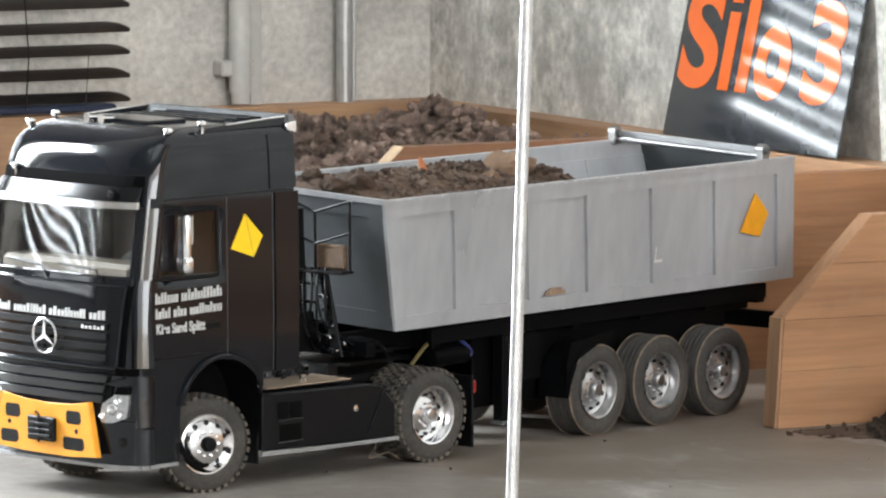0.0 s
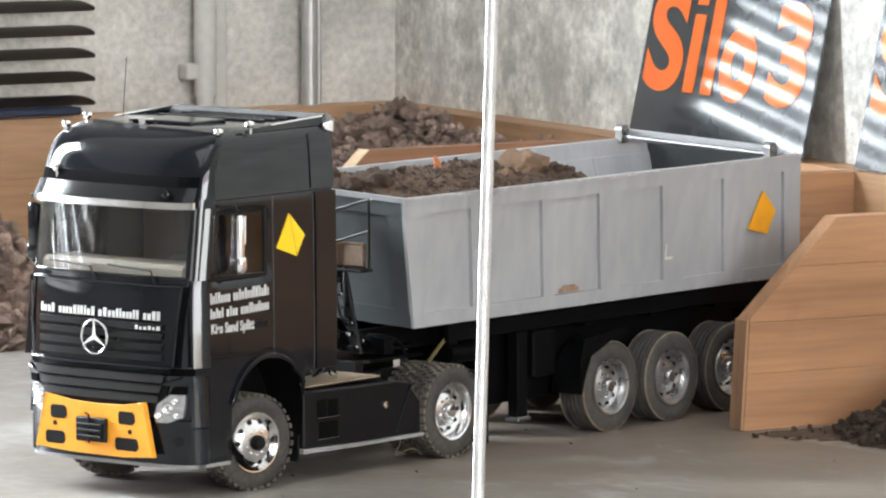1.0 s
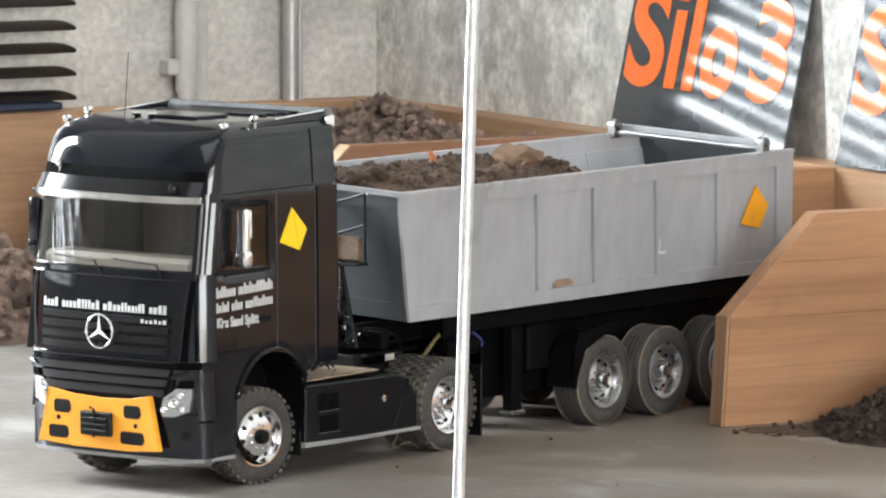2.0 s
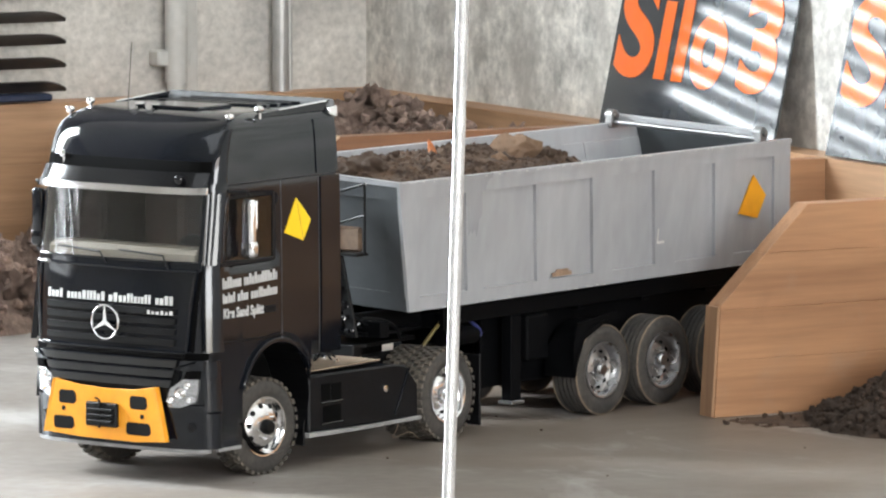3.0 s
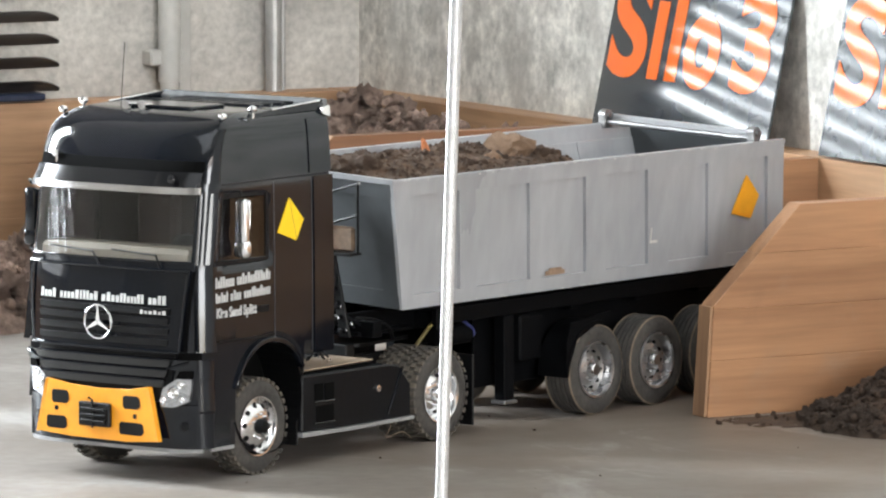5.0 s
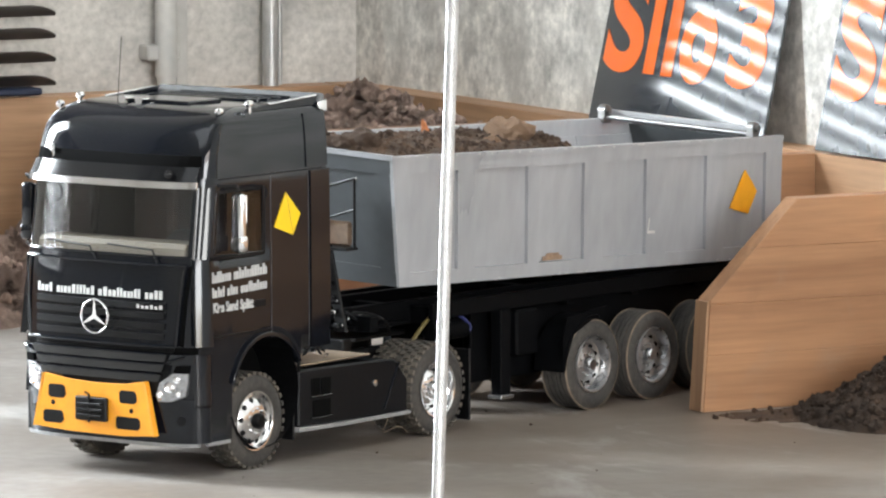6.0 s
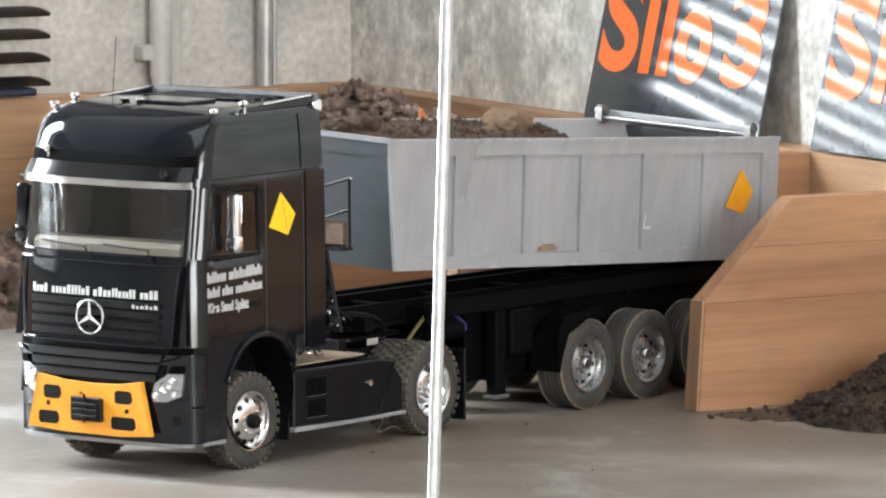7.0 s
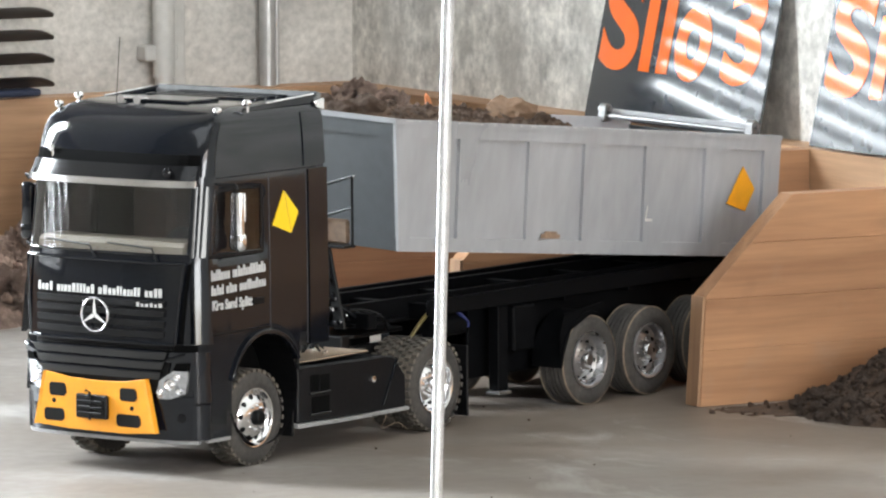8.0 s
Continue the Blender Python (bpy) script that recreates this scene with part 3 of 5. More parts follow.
# ---- steel rope hanging before the bays ----
def wire_rope():
    top, low = Vector((0.0556, -1.0, 0.4751)), Vector((0.0458, -1.0, 0.1417))
    lean = (top - low).normalized()
    foot = low - lean * (low.z / lean.z)
    t = empty("wire_rope", Matrix.Translation(foot) @ Vector((0, 0, 1)).rotation_difference(lean).to_matrix().to_4x4(),
              "bright twisted steel wire rope hanging from the ceiling", "rope")
    part("core", rod([(0, 0, 0), (0, 0, 4.79)], 0.003, sides=10), STEEL, t)
    lay, n = 0.044, 18
    for k in range(10):
        pts = []
        for i in range(int(1.1 / lay * n) + 1):
            a = 2 * math.pi * (i / n + k / 10)
            pts.append((0.0031 * math.cos(a), -0.0031 * math.sin(a), i * lay / n))
        part("strand", rod(pts, 0.00102, sides=8), STEEL, t, smooth=True)
    part("floor_eye", lathe([(0, 0.02), (0.004, 0.02), (0.006, 0.009), (0.016, 0.006)], "z", 20), STEEL, t)


wire_rope()
# ---- wheels ----
def ring_blocks(r, size, count, rows, bm):
    """Tread blocks round a tyre."""
    for row, y in enumerate(rows):
        for k in range(count):
            a = 2 * math.pi * (k + 0.5 * (row % 2)) / count
            b = box(-size[0] / 2, size[0] / 2, y - size[1] / 2, y + size[1] / 2, -size[2] / 2, size[2] / 2)
            moved(b, Matrix.Rotation(a, 4, "Y") @ Matrix.Translation((0, 0, r)))
            joined(bm, b)
    return bm


def tyre(wd, lugs):
    h = wd / 2
    if lugs:
        prof = [(-h + .002, .0255), (-h, .029), (-h - .0004, .034), (-h + .001, .0385), (-h + .003, .0400), (h - .003, .0400), (h - .001, .0385), (h + .0004, .034), (h, .029), (h - .002, .0255)]
    else:
        prof = [(-h + .002, .0255), (-h, .029), (-h - .0003, .035), (-h + .001, .0395), (-h + .0025, .0412)]
        n = 4
        for k in range(n):
            y = -h + .0025 + (k + 1) * (wd - .005) / (n + 1)
            prof += [(y - .0008, .0415), (y - .0007, .0396), (y + .0007, .0396), (y + .0008, .0415)]
        prof += [(h - .0025, .0412), (h - .001, .0395), (h + .0003, .035), (h, .029), (h - .002, .0255)]
    return lathe(prof, "y", 56, caps=False)


def wheel_parts(parent, m, kind, side):
    """kind: steer, drive or trailer; side +1: the outer face looks to +y."""
    lugs = kind != "trailer"
    wd = 0.030 if kind == "trailer" else 0.023
    w = part("wheel", tyre(wd, lugs), RUBBER, parent, "dusty black rubber wheel", True, m)
    h = wd / 2
    if lugs:
        bm = ring_blocks(.0405, (.0042, .0052, .0026), 34, (-h + .0028, -h + .0088, h - .0088, h - .0028), bmesh.new())
        part("tread", bm, TREAD, w, "coarse block tread")
    else:
        for y in (-h + .0015, h - .0015):
            part("dust_band", lathe([(y - .0009, .0404), (y, .0418), (y + .0009, .0404)], "y", 56, caps=False), TAN, w, "dusty tan tyre shoulder", True)
    mat = CHROME if lugs else ALU
    s = side
    if kind == "steer":
        prof = [(h - .001, .0262), (h + .0005, .0258), (h + .0003, .0245), (h - .003, .0235), (h - .0045, .0215), (h - .001, .018), (h + .0015, .0125), (h + .0015, .0001)]
    else:
        prof = [(h - .001, .0262), (h + .0006, .0257), (h, .0243), (h - .004, .0232), (h - .0095, .0225), (h - .0115, .019), (h - .0075, .0135), (h - .0065, .0001)]
    bm = lathe(prof, "y", 48, caps=False)
    if s < 0:
        moved(bm, Matrix.Diagonal((1, -1, 1, 1)))
    rim = part("rim", bm, mat, w, "chromed rim" if lugs else "dull aluminium rim", True)
    hy = h + .0015 if kind == "steer" else h - .0065
    hub = lathe([(hy, .0068), (hy + .0045, .0064), (hy + .0062, .005), (hy + .0065, .0001)], "y", 24)
    part("hub_cap", moved(hub, Matrix.Diagonal((1, s, 1, 1))), DARK if kind == "steer" else mat, rim, "small round hub cap", True)
    holes = bmesh.new()
    nuts = bmesh.new()
    for k in range(10):
        a = 2 * math.pi * k / 10
        rr = .0182 if kind == "steer" else .0165
        yy = h - .0012 if kind == "steer" else h - .0094
        b = lathe([(yy - .001, .0024), (yy + .0003, .0024)], "y", 10)
        tilt = Matrix.Rotation(radians(24 if kind == "steer" else -38), 4, "X")
        moved(b, Matrix.Diagonal((1, s, 1, 1)) @ Matrix.Rotation(a, 4, "Y") @ Matrix.Translation((0, 0, rr)) @ Matrix.Translation((0, yy, 0)) @ tilt @ Matrix.Translation((0, -yy, 0)))
        joined(holes, b)
        b = lathe([(hy - .0005, .0012), (hy + .0016, .0011), (hy + .002, .0001)], "y", 8)
        moved(b, Matrix.Diagonal((1, s, 1, 1)) @ Matrix.Rotation(a + .31, 4, "Y") @ Matrix.Translation((0, 0, .0105)))
        joined(nuts, b)
    part("rim_holes", holes, DARK, rim, "dark vent holes")
    part("wheel_nuts", nuts, mat, rim, "ring of wheel nuts")
    return w


# ---- the tractor's cab ----
CAB = [(0.028, 0.094, 0.071, 0.0933), (0.09, 0.097, 0.072, 0.0943), (0.11, 0.0975, 0.073, 0.0949), (0.15, 0.0967, 0.0735, 0.0949),
       (0.175, 0.0957, 0.0715, 0.0947), (0.188, 0.094, 0.0695, 0.0945), (0.247, 0.0862, 0.0605, 0.0938), (0.2525, 0.0852, 0.0597, 0.0936),
       (0.27, 0.081, 0.058, 0.0927), (0.285, 0.076, 0.054, 0.0917), (0.295, 0.0695, 0.05, 0.0906), (0.301, 0.062, 0.044, 0.0893),
       (0.3055, 0.052, 0.036, 0.0871), (0.309, 0.039, 0.026, 0.0837), (0.311, 0.023, 0.011, 0.0784)]
SHIFT = 0.005                                 # the cab sits this far ahead on its frame
SPREAD = 1.05


def cab_section(z):
    if z <= CAB[0][0]:
        return CAB[0][1:]
    for p, q in zip(CAB, CAB[1:]):
        if z <= q[0]:
            s = (z - p[0]) / (q[0] - p[0])
            return tuple(a + (b - a) * s for a, b in zip(p[1:], q[1:]))
    return CAB[-1][1:]


def cab_front(y, z, off=0.0):
    """The x of the cab's rounded front at y, z."""
    xf, xs, w = cab_section(z)
    u = min(abs(y) / w, 0.9999)
    return xs + (xf - xs) * (1 - u ** 3) ** (1 / 3) + off


def front_patch(edges, off, thick, cols=16, rows=4, bm=None):
    """A curved panel on the cab's front. edges: (z, y0, y1) from low to high."""
    b = bmesh.new()
    edges = [(z, y0 * SPREAD, y1 * SPREAD) for z, y0, y1 in edges]
    zs = []
    for p, q in zip(edges, edges[1:]):
        for k in range(rows):
            s = k / rows
            zs.append(tuple(a + (c - a) * s for a, c in zip(p, q)))
    zs.append(edges[-1])
    grid = [[], []]
    for layer, o in enumerate((0, -thick)):
        for z, y0, y1 in zs:
            grid[layer].append([b.verts.new((cab_front(y0 + (y1 - y0) * k / cols, z, o + (off(z) if callable(off) else off)), y0 + (y1 - y0) * k / cols, z)) for k in range(cols + 1)])
    n = len(zs)
    for layer in (0, 1):
        for i in range(n - 1):
            for k in range(cols):
                b.faces.new((grid[layer][i][k], grid[layer][i][k + 1], grid[layer][i + 1][k + 1], grid[layer][i + 1][k]))
    f, g = grid
    for i in range(n - 1):
        b.faces.new((f[i][0], f[i + 1][0], g[i + 1][0], g[i][0]))
        b.faces.new((f[i][cols], f[i + 1][cols], g[i + 1][cols], g[i][cols]))
    for k in range(cols):
        b.faces.new((f[0][k], f[0][k + 1], g[0][k + 1], g[0][k]))
        b.faces.new((f[-1][k], f[-1][k + 1], g[-1][k + 1], g[-1][k]))
    return joined(bm, b)


def corner_skin(s, z0, z1, u0, back, low, high, rows=8, cols=14):
    """A leaning panel bent round the cab's corner, standing proud by low at its foot and high at its top."""
    layers = []
    b = bmesh.new()
    for thick in (0, .0016):
        grid = []
        for i in range(rows + 1):
            z = z0 + (z1 - z0) * i / rows
            xf, xs, w = cab_section(z)
            p0, p1 = Vector((cab_front(u0 * w, z), u0 * w)), Vector((xs + .003, w + .0014))
            face = Vector((p1.y - p0.y, p0.x - p1.x)).normalized()
            path = [p0.lerp(p1, k / cols) + face * (.0024 * (k / cols) * (1 - k / cols)) for k in range(cols + 1)]
            path += [Vector((xs + .0022 - back * q, w + .0012 - .0012 * q)) for q in (.25, .5, .75, 1)]
            out = low + (high - low) * i / rows - thick
            row = []
            for k, p in enumerate(path):
                d = (path[min(k + 1, len(path) - 1)] - path[max(k - 1, 0)]).normalized()
                edge = min(1.0, .35 + .3 * min(k, len(path) - 1 - k))
                n = Vector((-d.y, d.x))
                n = n if n.y > 0 or n.x > 0 else -n
                n = Vector((abs(n.x), abs(n.y)))
                row.append(b.verts.new((p.x + n.x * out * edge, s * (p.y + n.y * out * edge), z)))
            grid.append(row)
        layers.append(grid)
    m = len(layers[0][0])
    for g in layers:
        for i in range(rows):
            for k in range(m - 1):
                b.faces.new((g[i][k], g[i][k + 1], g[i + 1][k + 1], g[i + 1][k]))
    f, g = layers
    for i in range(rows):
        for k in (0, m - 1):
            b.faces.new((f[i][k], f[i + 1][k], g[i + 1][k], g[i][k]))
    for k in range(m - 1):
        for i in (0, rows):
            b.faces.new((f[i][k], f[i][k + 1], g[i][k + 1], g[i][k]))
    return b


ARCH = (-.0145, .0655, .0485)


def cab_floor(x):
    cx, cz, r = ARCH
    if abs(x - cx) < r:
        return cz + math.sqrt(r * r - (x - cx) ** 2)
    return .030 if x > cx else .098


def cab_shell(t):
    side = [-.10, -.094, -.078, -.068, -.0632, -.0618, -.058, -.052, -.044, -.034, -.0215, -.0088, .004, .014, .022, .028, .0315, .0335, .0342, .042, .052, .0603, .0645]
    front = [.999, .985, .96, .92, .85, .74, .6, .45, .3, .15]
    rows = [0, .25, .5, .75, 1, .165, .175, .188, .2, .215, .23, .24, .247, .2525, .26, .27, .285, .295, .301, .3055, .309, .311]
    zr = [None] * 5 + rows[5:]

    def column(kind, v, s):
        pts = []
        for i, z in enumerate(zr):
            low = cab_floor(v) if kind == "s" else .030
            zz = low + (.15 - low) * rows[i] if z is None else z
            xf, xs, w = cab_section(zz)
            if kind == "s":
                x = SHIFT + (v if v < 0 else v * (xs - SHIFT) / .0672)
                pts.append((x, s * w, zz))
            else:
                y = s * v * w
                pts.append((cab_front(y, zz), y, zz))
        return pts
    cols = [("s", v, 1) for v in side] + [("f", v, 1) for v in front] + [("f", 0, 1)] + [("f", v, -1) for v in front[::-1]] + [("s", v, -1) for v in side[::-1]]
    bm = bmesh.new()
    grid = [[bm.verts.new(p) for p in column(*c)] for c in cols]
    n, m = len(cols), len(zr)
    w0, w1 = zr.index(.188), zr.index(.247)
    for i in range(n):
        c, d = cols[i], cols[(i + 1) % n]
        for j in range(m - 1):
            glass_front = c[0] == d[0] == "f" and max(c[1], d[1]) <= .92 and w0 <= j < w1
            glass_side = c[0] == d[0] == "s" and i != n - 1 and -.009 < min(c[1], d[1]) and max(c[1], d[1]) < .0604 and w0 <= j < w1 - 1
            if glass_front or glass_side:
                continue
            bm.faces.new((grid[i][j], grid[(i + 1) % n][j], grid[(i + 1) % n][j + 1], grid[i][j + 1]))
    cap = bm.faces.new([g[-1] for g in grid])
    bmesh.ops.inset_individual(bm, faces=[cap], thickness=.002)
    bmesh.ops.recalc_face_normals(bm, faces=bm.faces)
    ob = part("cab_shell", bm, BLACK, t, "glossy black lacquered cab", True)
    sol = ob.modifiers.new("thickness", "SOLIDIFY")
    sol.thickness, sol.offset = 0.0014, -1
    return ob


def side_y(z, s=1):
    return s * cab_section(z)[2]


def side_panel(x0, x1, z0, z1, s, off, thick, bm=None, slant=0.0, rows=5):
    """A thin panel on the cab's side wall; slant moves its top in x."""
    b = bmesh.new()
    loops = []
    for k in range(rows + 1):
        z = z0 + (z1 - z0) * k / rows
        y = cab_section(z)[2]
        dx = SHIFT + slant * k / rows
        loops.append([b.verts.new((x, s * yy, z)) for x, yy in ((x0 + dx, y + off), (x1 + dx, y + off), (x1 + dx, y + off - thick), (x0 + dx, y + off - thick))])
    for p, q in zip(loops, loops[1:]):
        for k in range(4):
            b.faces.new((p[k], p[(k + 1) % 4], q[(k + 1) % 4], q[k]))
    b.faces.new(loops[0])
    b.faces.new(loops[-1][::-1])
    return joined(bm, b)


def glyph_bars(total, height, count, seed, gaps=()):
    """Upright bars in place of letters."""
    r = random.Random(seed)
    wid = [r.uniform(0.75, 1.25) for _ in range(count)]
    unit = total / sum(wid)
    x, out = 0.0, []
    for k, w in enumerate(wid):
        if k not in gaps:
            tall = height if r.random() < 0.45 or k in (0,) else height * 0.72
            out.append((x + 0.08 * unit, x + (w * 0.78) * unit, tall))
        x += w * unit
    return out


def build_truck():
    t = empty("model_truck", pose(-.2608, .1349, 0, 0, 0, 225.25), "black radio-controlled model truck tractor with a yellow front plate", "model truck")
    cab_shell(t)
    # panes and what shows behind them
    glass = part("windscreen", front_patch([(.1875, -.081, .081), (.2475, -.0805, .0805)], .0006, .0006, 24, 6), GLASS, t, "clear curved windscreen with reflections", True)
    glass.visible_shadow = False
    for s in (1, -1):
        g = part("side_window", side_panel(-.0095, .0615, .1875, .2405, s, -.0004, .0006, slant=-.006), DARKGLASS, t, "dark door window")
        g.visible_shadow = False
        frame_bm = side_panel(-.0115, -.0088, .186, .2425, s, .0008, .001)
        side_panel(-.0105, .064, .1845, .1875, s, .0008, .001, frame_bm, rows=1)
        part("window_frame", frame_bm, DARK, t, "black rubber window frame")
    part("dashboard", box(.05, .084, -.082, .082, .165, .1985, .004), BEIGE, t, "beige dashboard behind the windscreen")
    part("cab_floor", box(-.091, .08, -.088, .088, .118, .122), DARK, t)
    for y in (-.045, .045):
        seat = part("seat", box(-.03, .012, y - .022, y + .022, .15, .172, .004), BROWN, t, "dark brown cab seat")
        part("backrest", box(-.042, -.028, y - .021, y + .021, .168, .232, .004), BROWN, seat)
    part("curtain", box(-.0915, -.085, -.086, .086, .13, .29), BROWN, t, "dark brown rear cab lining")
    part("steering_wheel", moved(lathe([(-.002, .0155), (0, .0175), (.002, .0155)], "x", 24), pose(.048, .045, .192, 0, -28, 0)), DARK, t, "black steering wheel", True)
    part("mirror_housing", moved(lathe([(-.002, .0001), (-.002, .0085), (.002, .0085), (.003, .0001)], "x", 20), pose(.078, -.067, .2355)), DARK, t, "round dark device behind the windscreen")
    # visor, roof and lamps
    vis = part("sun_visor", front_patch([(.2515, -.0855, .0855), (.258, -.0845, .0845), (.264, -.084, .084)], lambda z: .0095 - (z - .2515) * .4, .0012, 24, 3), SMOKE, t, "smoked sun visor", True)
    part("visor_trim", front_patch([(.2462, -.0862, .0862), (.2518, -.086, .086)], .0108, .0022, 24, 2), CHROME, vis, "bright silver visor edge", True)
    part("visor_gap", front_patch([(.264, -.084, .084), (.273, -.083, .083)], .0016, .0012, 20, 2), VOID, t, "dark groove above the visor")
    for y in (.068,):
        lamp = lathe([(-.004, .002), (-.002, .0035), (.002, .0042), (.0035, .003), (.004, .0001)], "x", 16)
        part("visor_lamp", moved(lamp, pose(cab_front(y, .258) + .0105, y, .2585)), SMOKE, t, "small round dark lamp", True)
    for x, y, z in ((.0398, .0826, .3085), (.0088, .0905, .3135), (.044, -.087, .308), (.012, -.0905, .313), (.0735, .076, .2665), (.079, -.066, .2735)):
        lamp = lathe([(-.005, .0008), (-.003, .0024), (.001, .0034), (.003, .0029), (.004, .0001)], "x", 18)
        joined(lamp, rod([(0, 0, -.008), (0, 0, 0)], .0014))
        part("roof_lamp", moved(lamp, pose(x, y, z)), CHROME, t, "small chrome roof lamp", True)
    part("roof_hatch", box(-.026, .02, -.034, .034, .3105, .3135, .001), BLACK, t, "raised black roof hatch")
    for k, x in enumerate((-.045, -.06, -.075, -.09)):
        part("roof_rib", box(x - .0025, x + .0025, -.06, .06, .3105, .3128, .0008), BLACK, t)
    for s in (1, -1):
        wing = prism([(-.095, .3065), (.012, .3055), (.008, .309), (-.095, .3155)], s * .0862 - .0012, s * .0862 + .0012, "y", .0005)
        part("roof_edge", wing, BLACK, t, "raised glossy roof edge")
    # The lip's grey puts the light reflected by its top into the colour
    part("rear_roof_edge", prism([(-.1015, .306), (-.09, .306), (-.0885, .312), (-.0935, .3165), (-.1015, .3155)], -.0874, .0874, "y", .001), SHEEN_GREY, t, "rear roof lip with its sheen painted grey")
    for s in (1, -1):
        # Chrome wedge and bead stand in for highlights on the black roof edge
        tip = prism([(-.1018, .2995), (-.0905, .3025), (-.0885, .3085), (-.1018, .3105)], s * .0889 - .0015, s * .0889 + .0015, "y", .0008)
        part("roof_corner", tip, CHROME, t, "rear roof corner, chrome in place of a highlight", True)
        part("roof_bead", rod([(-.0885, s * .0884, .3145), (-.05, s * .0884, .3126), (-.02, s * .0884, .3108)], .0009, sides=8), CHROME, t, "thin chrome bead in place of the roof edge highlight", True)
        if s > 0:
            part("corner_pillar", corner_skin(s, .1865, .2462, .885, .003, .0012, .0012), BLACK, t, "glossy black windscreen pillar", True)
        part("roof_pillar", corner_skin(s, .2545, .299, .94, .0035, .0012, .0006), BLACK, t, "glossy black roof corner strip", True)
    part("antenna", rod([(.022, -.042, .308), (.0205, -.0385, .366)], .00035, sides=6), DARK, t, "thin dark antenna")
    for y in (-.03, -.012):
        part("horn", moved(lathe([(-.008, .001), (.002, .0016), (.007, .004)], "x", 14), pose(.024, y, .3135)), CHROME, t, "small chrome air horn", True)
    # side skins, seams, handles, mirrors
    for s in (1, -1):
        part("side_deflector", side_panel(-.1035, -.0765, .0985, .251, s, .0013, .002), BLACK, t, "glossy black side air deflector", True)
        part("roof_deflector", side_panel(-.1015, -.0715, .2545, .3005, s, .001, .002), BLACK, t, "glossy black upper air deflector", True)
        part("door_seam", side_panel(-.0209, -.0203, .112, .25, s, .0004, .0008), SEAM, t, "fine door gap")
        part("roof_seam", side_panel(-.0985, .052, .252, .2529, s, .0006, .0012, rows=1), DARK, t, "dark gap under the high roof")
        part("cab_seam", side_panel(-.0745, -.074, .1, .25, s, .0004, .0008), SEAM, t)
        part("door_handle", side_panel(-.0105, .004, .1405, .146, s, .0014, .002, rows=1), DARK, t, "black door handle")
        part("door_sill", side_panel(-.02, .066, .1185, .1205, s, .0005, .001, rows=1), DARK, t)
        part("wheel_arch", arch_trim(s), BLACK, t, "glossy black wheel arch lip", True)
        part("inner_arch", moved(lathe([(0, .0482), (.04, .0482)], "y", 40, caps=False), pose(ARCH[0] + SHIFT, .052 if s > 0 else -.092, ARCH[1])), DARK, t, "dark inner wheel arch")
        mx, my = (.0415, .1045) if s > 0 else (.061, -.1085)
        arm = rod([(mx + .014, s * .093, .247), (mx + .004, my, .2475), (mx, my, .243)], .0012)
        low_arm = rod([(mx + .018, s * .093, .188), (mx + .003, my, .1885), (mx, my, .192)], .0012)
        mir = part("mirror", box(mx - .003, mx + .005, my - .0065, my + .0065, .1925, .2405, .0038, seg=4), CHROME if s > 0 else BLACK, t, "tall chromed door mirror", True)
        part("mirror_arm", arm, DARK, mir, "black mirror arm")
        part("mirror_arm", low_arm, DARK, mir, "black mirror arm")
        part("mirror_glass", box(mx - .0045, mx - .0032, my - .0052, my + .0052, .215, .239, .0005), CHROME, mir, "bright mirror glass")
        part("mirror_cap", box(mx - .0048, mx + .0055, my - .0075, my + .0075, .1905, .2055, .004, seg=4), CHROME if s > 0 else BLACK, mir, "bright mirror cap" if s > 0 else "black mirror cap", True)
    # decals and lettering
    plate = [(-.0365, .2349), (-.0569, .2152), (-.0463, .1976), (-.0199, .2063)]
    bm = prism([(x, z) for x, z in plate], .0938, .0951, "y")
    dec = part("decal", bm, DECAL, t, "yellow kite-shaped decal")
    part("decal_line", rod([(-.0366, .0951, .2343), (-.0463, .0951, .1982)], .0002, sides=5), SEAM, dec)
    for k, (z, tall, wid, cnt, seed, gap) in enumerate(((.1655, .0092, .0765, 18, 3, (8,)), (.153, .0085, .0765, 18, 8, (5, 10)))):
        for x0, x1, h in glyph_bars(wid, tall, cnt + 4, seed, gap):
            zz = z + .0022 * x0 / wid
            part("letter_bar", side_panel(.0625 - x1, .0625 - x0, zz, zz + h, 1, .0008, .0006, rows=1), WHITE, t)
    lettering("lettering", "Kies Sand Splitt", .0115, WHITE, t, pose(.0668, .0955, .1405, 90, 0, 180), .00035, .78, 0, .0003)
    for x0, x1, h in glyph_bars(.13, .0076, 32, 11, (4, 15, 27)):
        part("letter_bar", front_patch([(.1525, -.0665 + x0, -.0665 + x1), (.1525 + h, -.0665 + x0, -.0665 + x1)], .0044, .0006, 2, 1), WHITE, t)
    for x0, x1, h in glyph_bars(.026, .0036, 6, 4):
        part("badge_bar", front_patch([(.1445, .0395 + x0, .0395 + x1), (.1445 + h, .0395 + x0, .0395 + x1)], .0068, .0004, 1, 1), CHROME, t)
    # rounded corner skins beside the bonnet and the headlights
    for s in (1, -1):
        part("corner_deflector", corner_skin(s, .1135, .1865, .925, .003, .0074, .0006), BLACK, t, "glossy black corner air deflector", True)
        part("lower_corner", corner_skin(s, .0635, .1055, .94, .006, .0044, .0008), BLACK, t, "glossy black corner beside the headlight", True)
    # bonnet and grille
    part("bonnet", front_patch([(.113, -.0755, .0755), (.15, -.0785, .0785), (.183, -.0825, .0825)], lambda z: .0035 + (.15 - z) * .05, .003, 24, 5), BLACK, t, "glossy black bonnet panel", True)
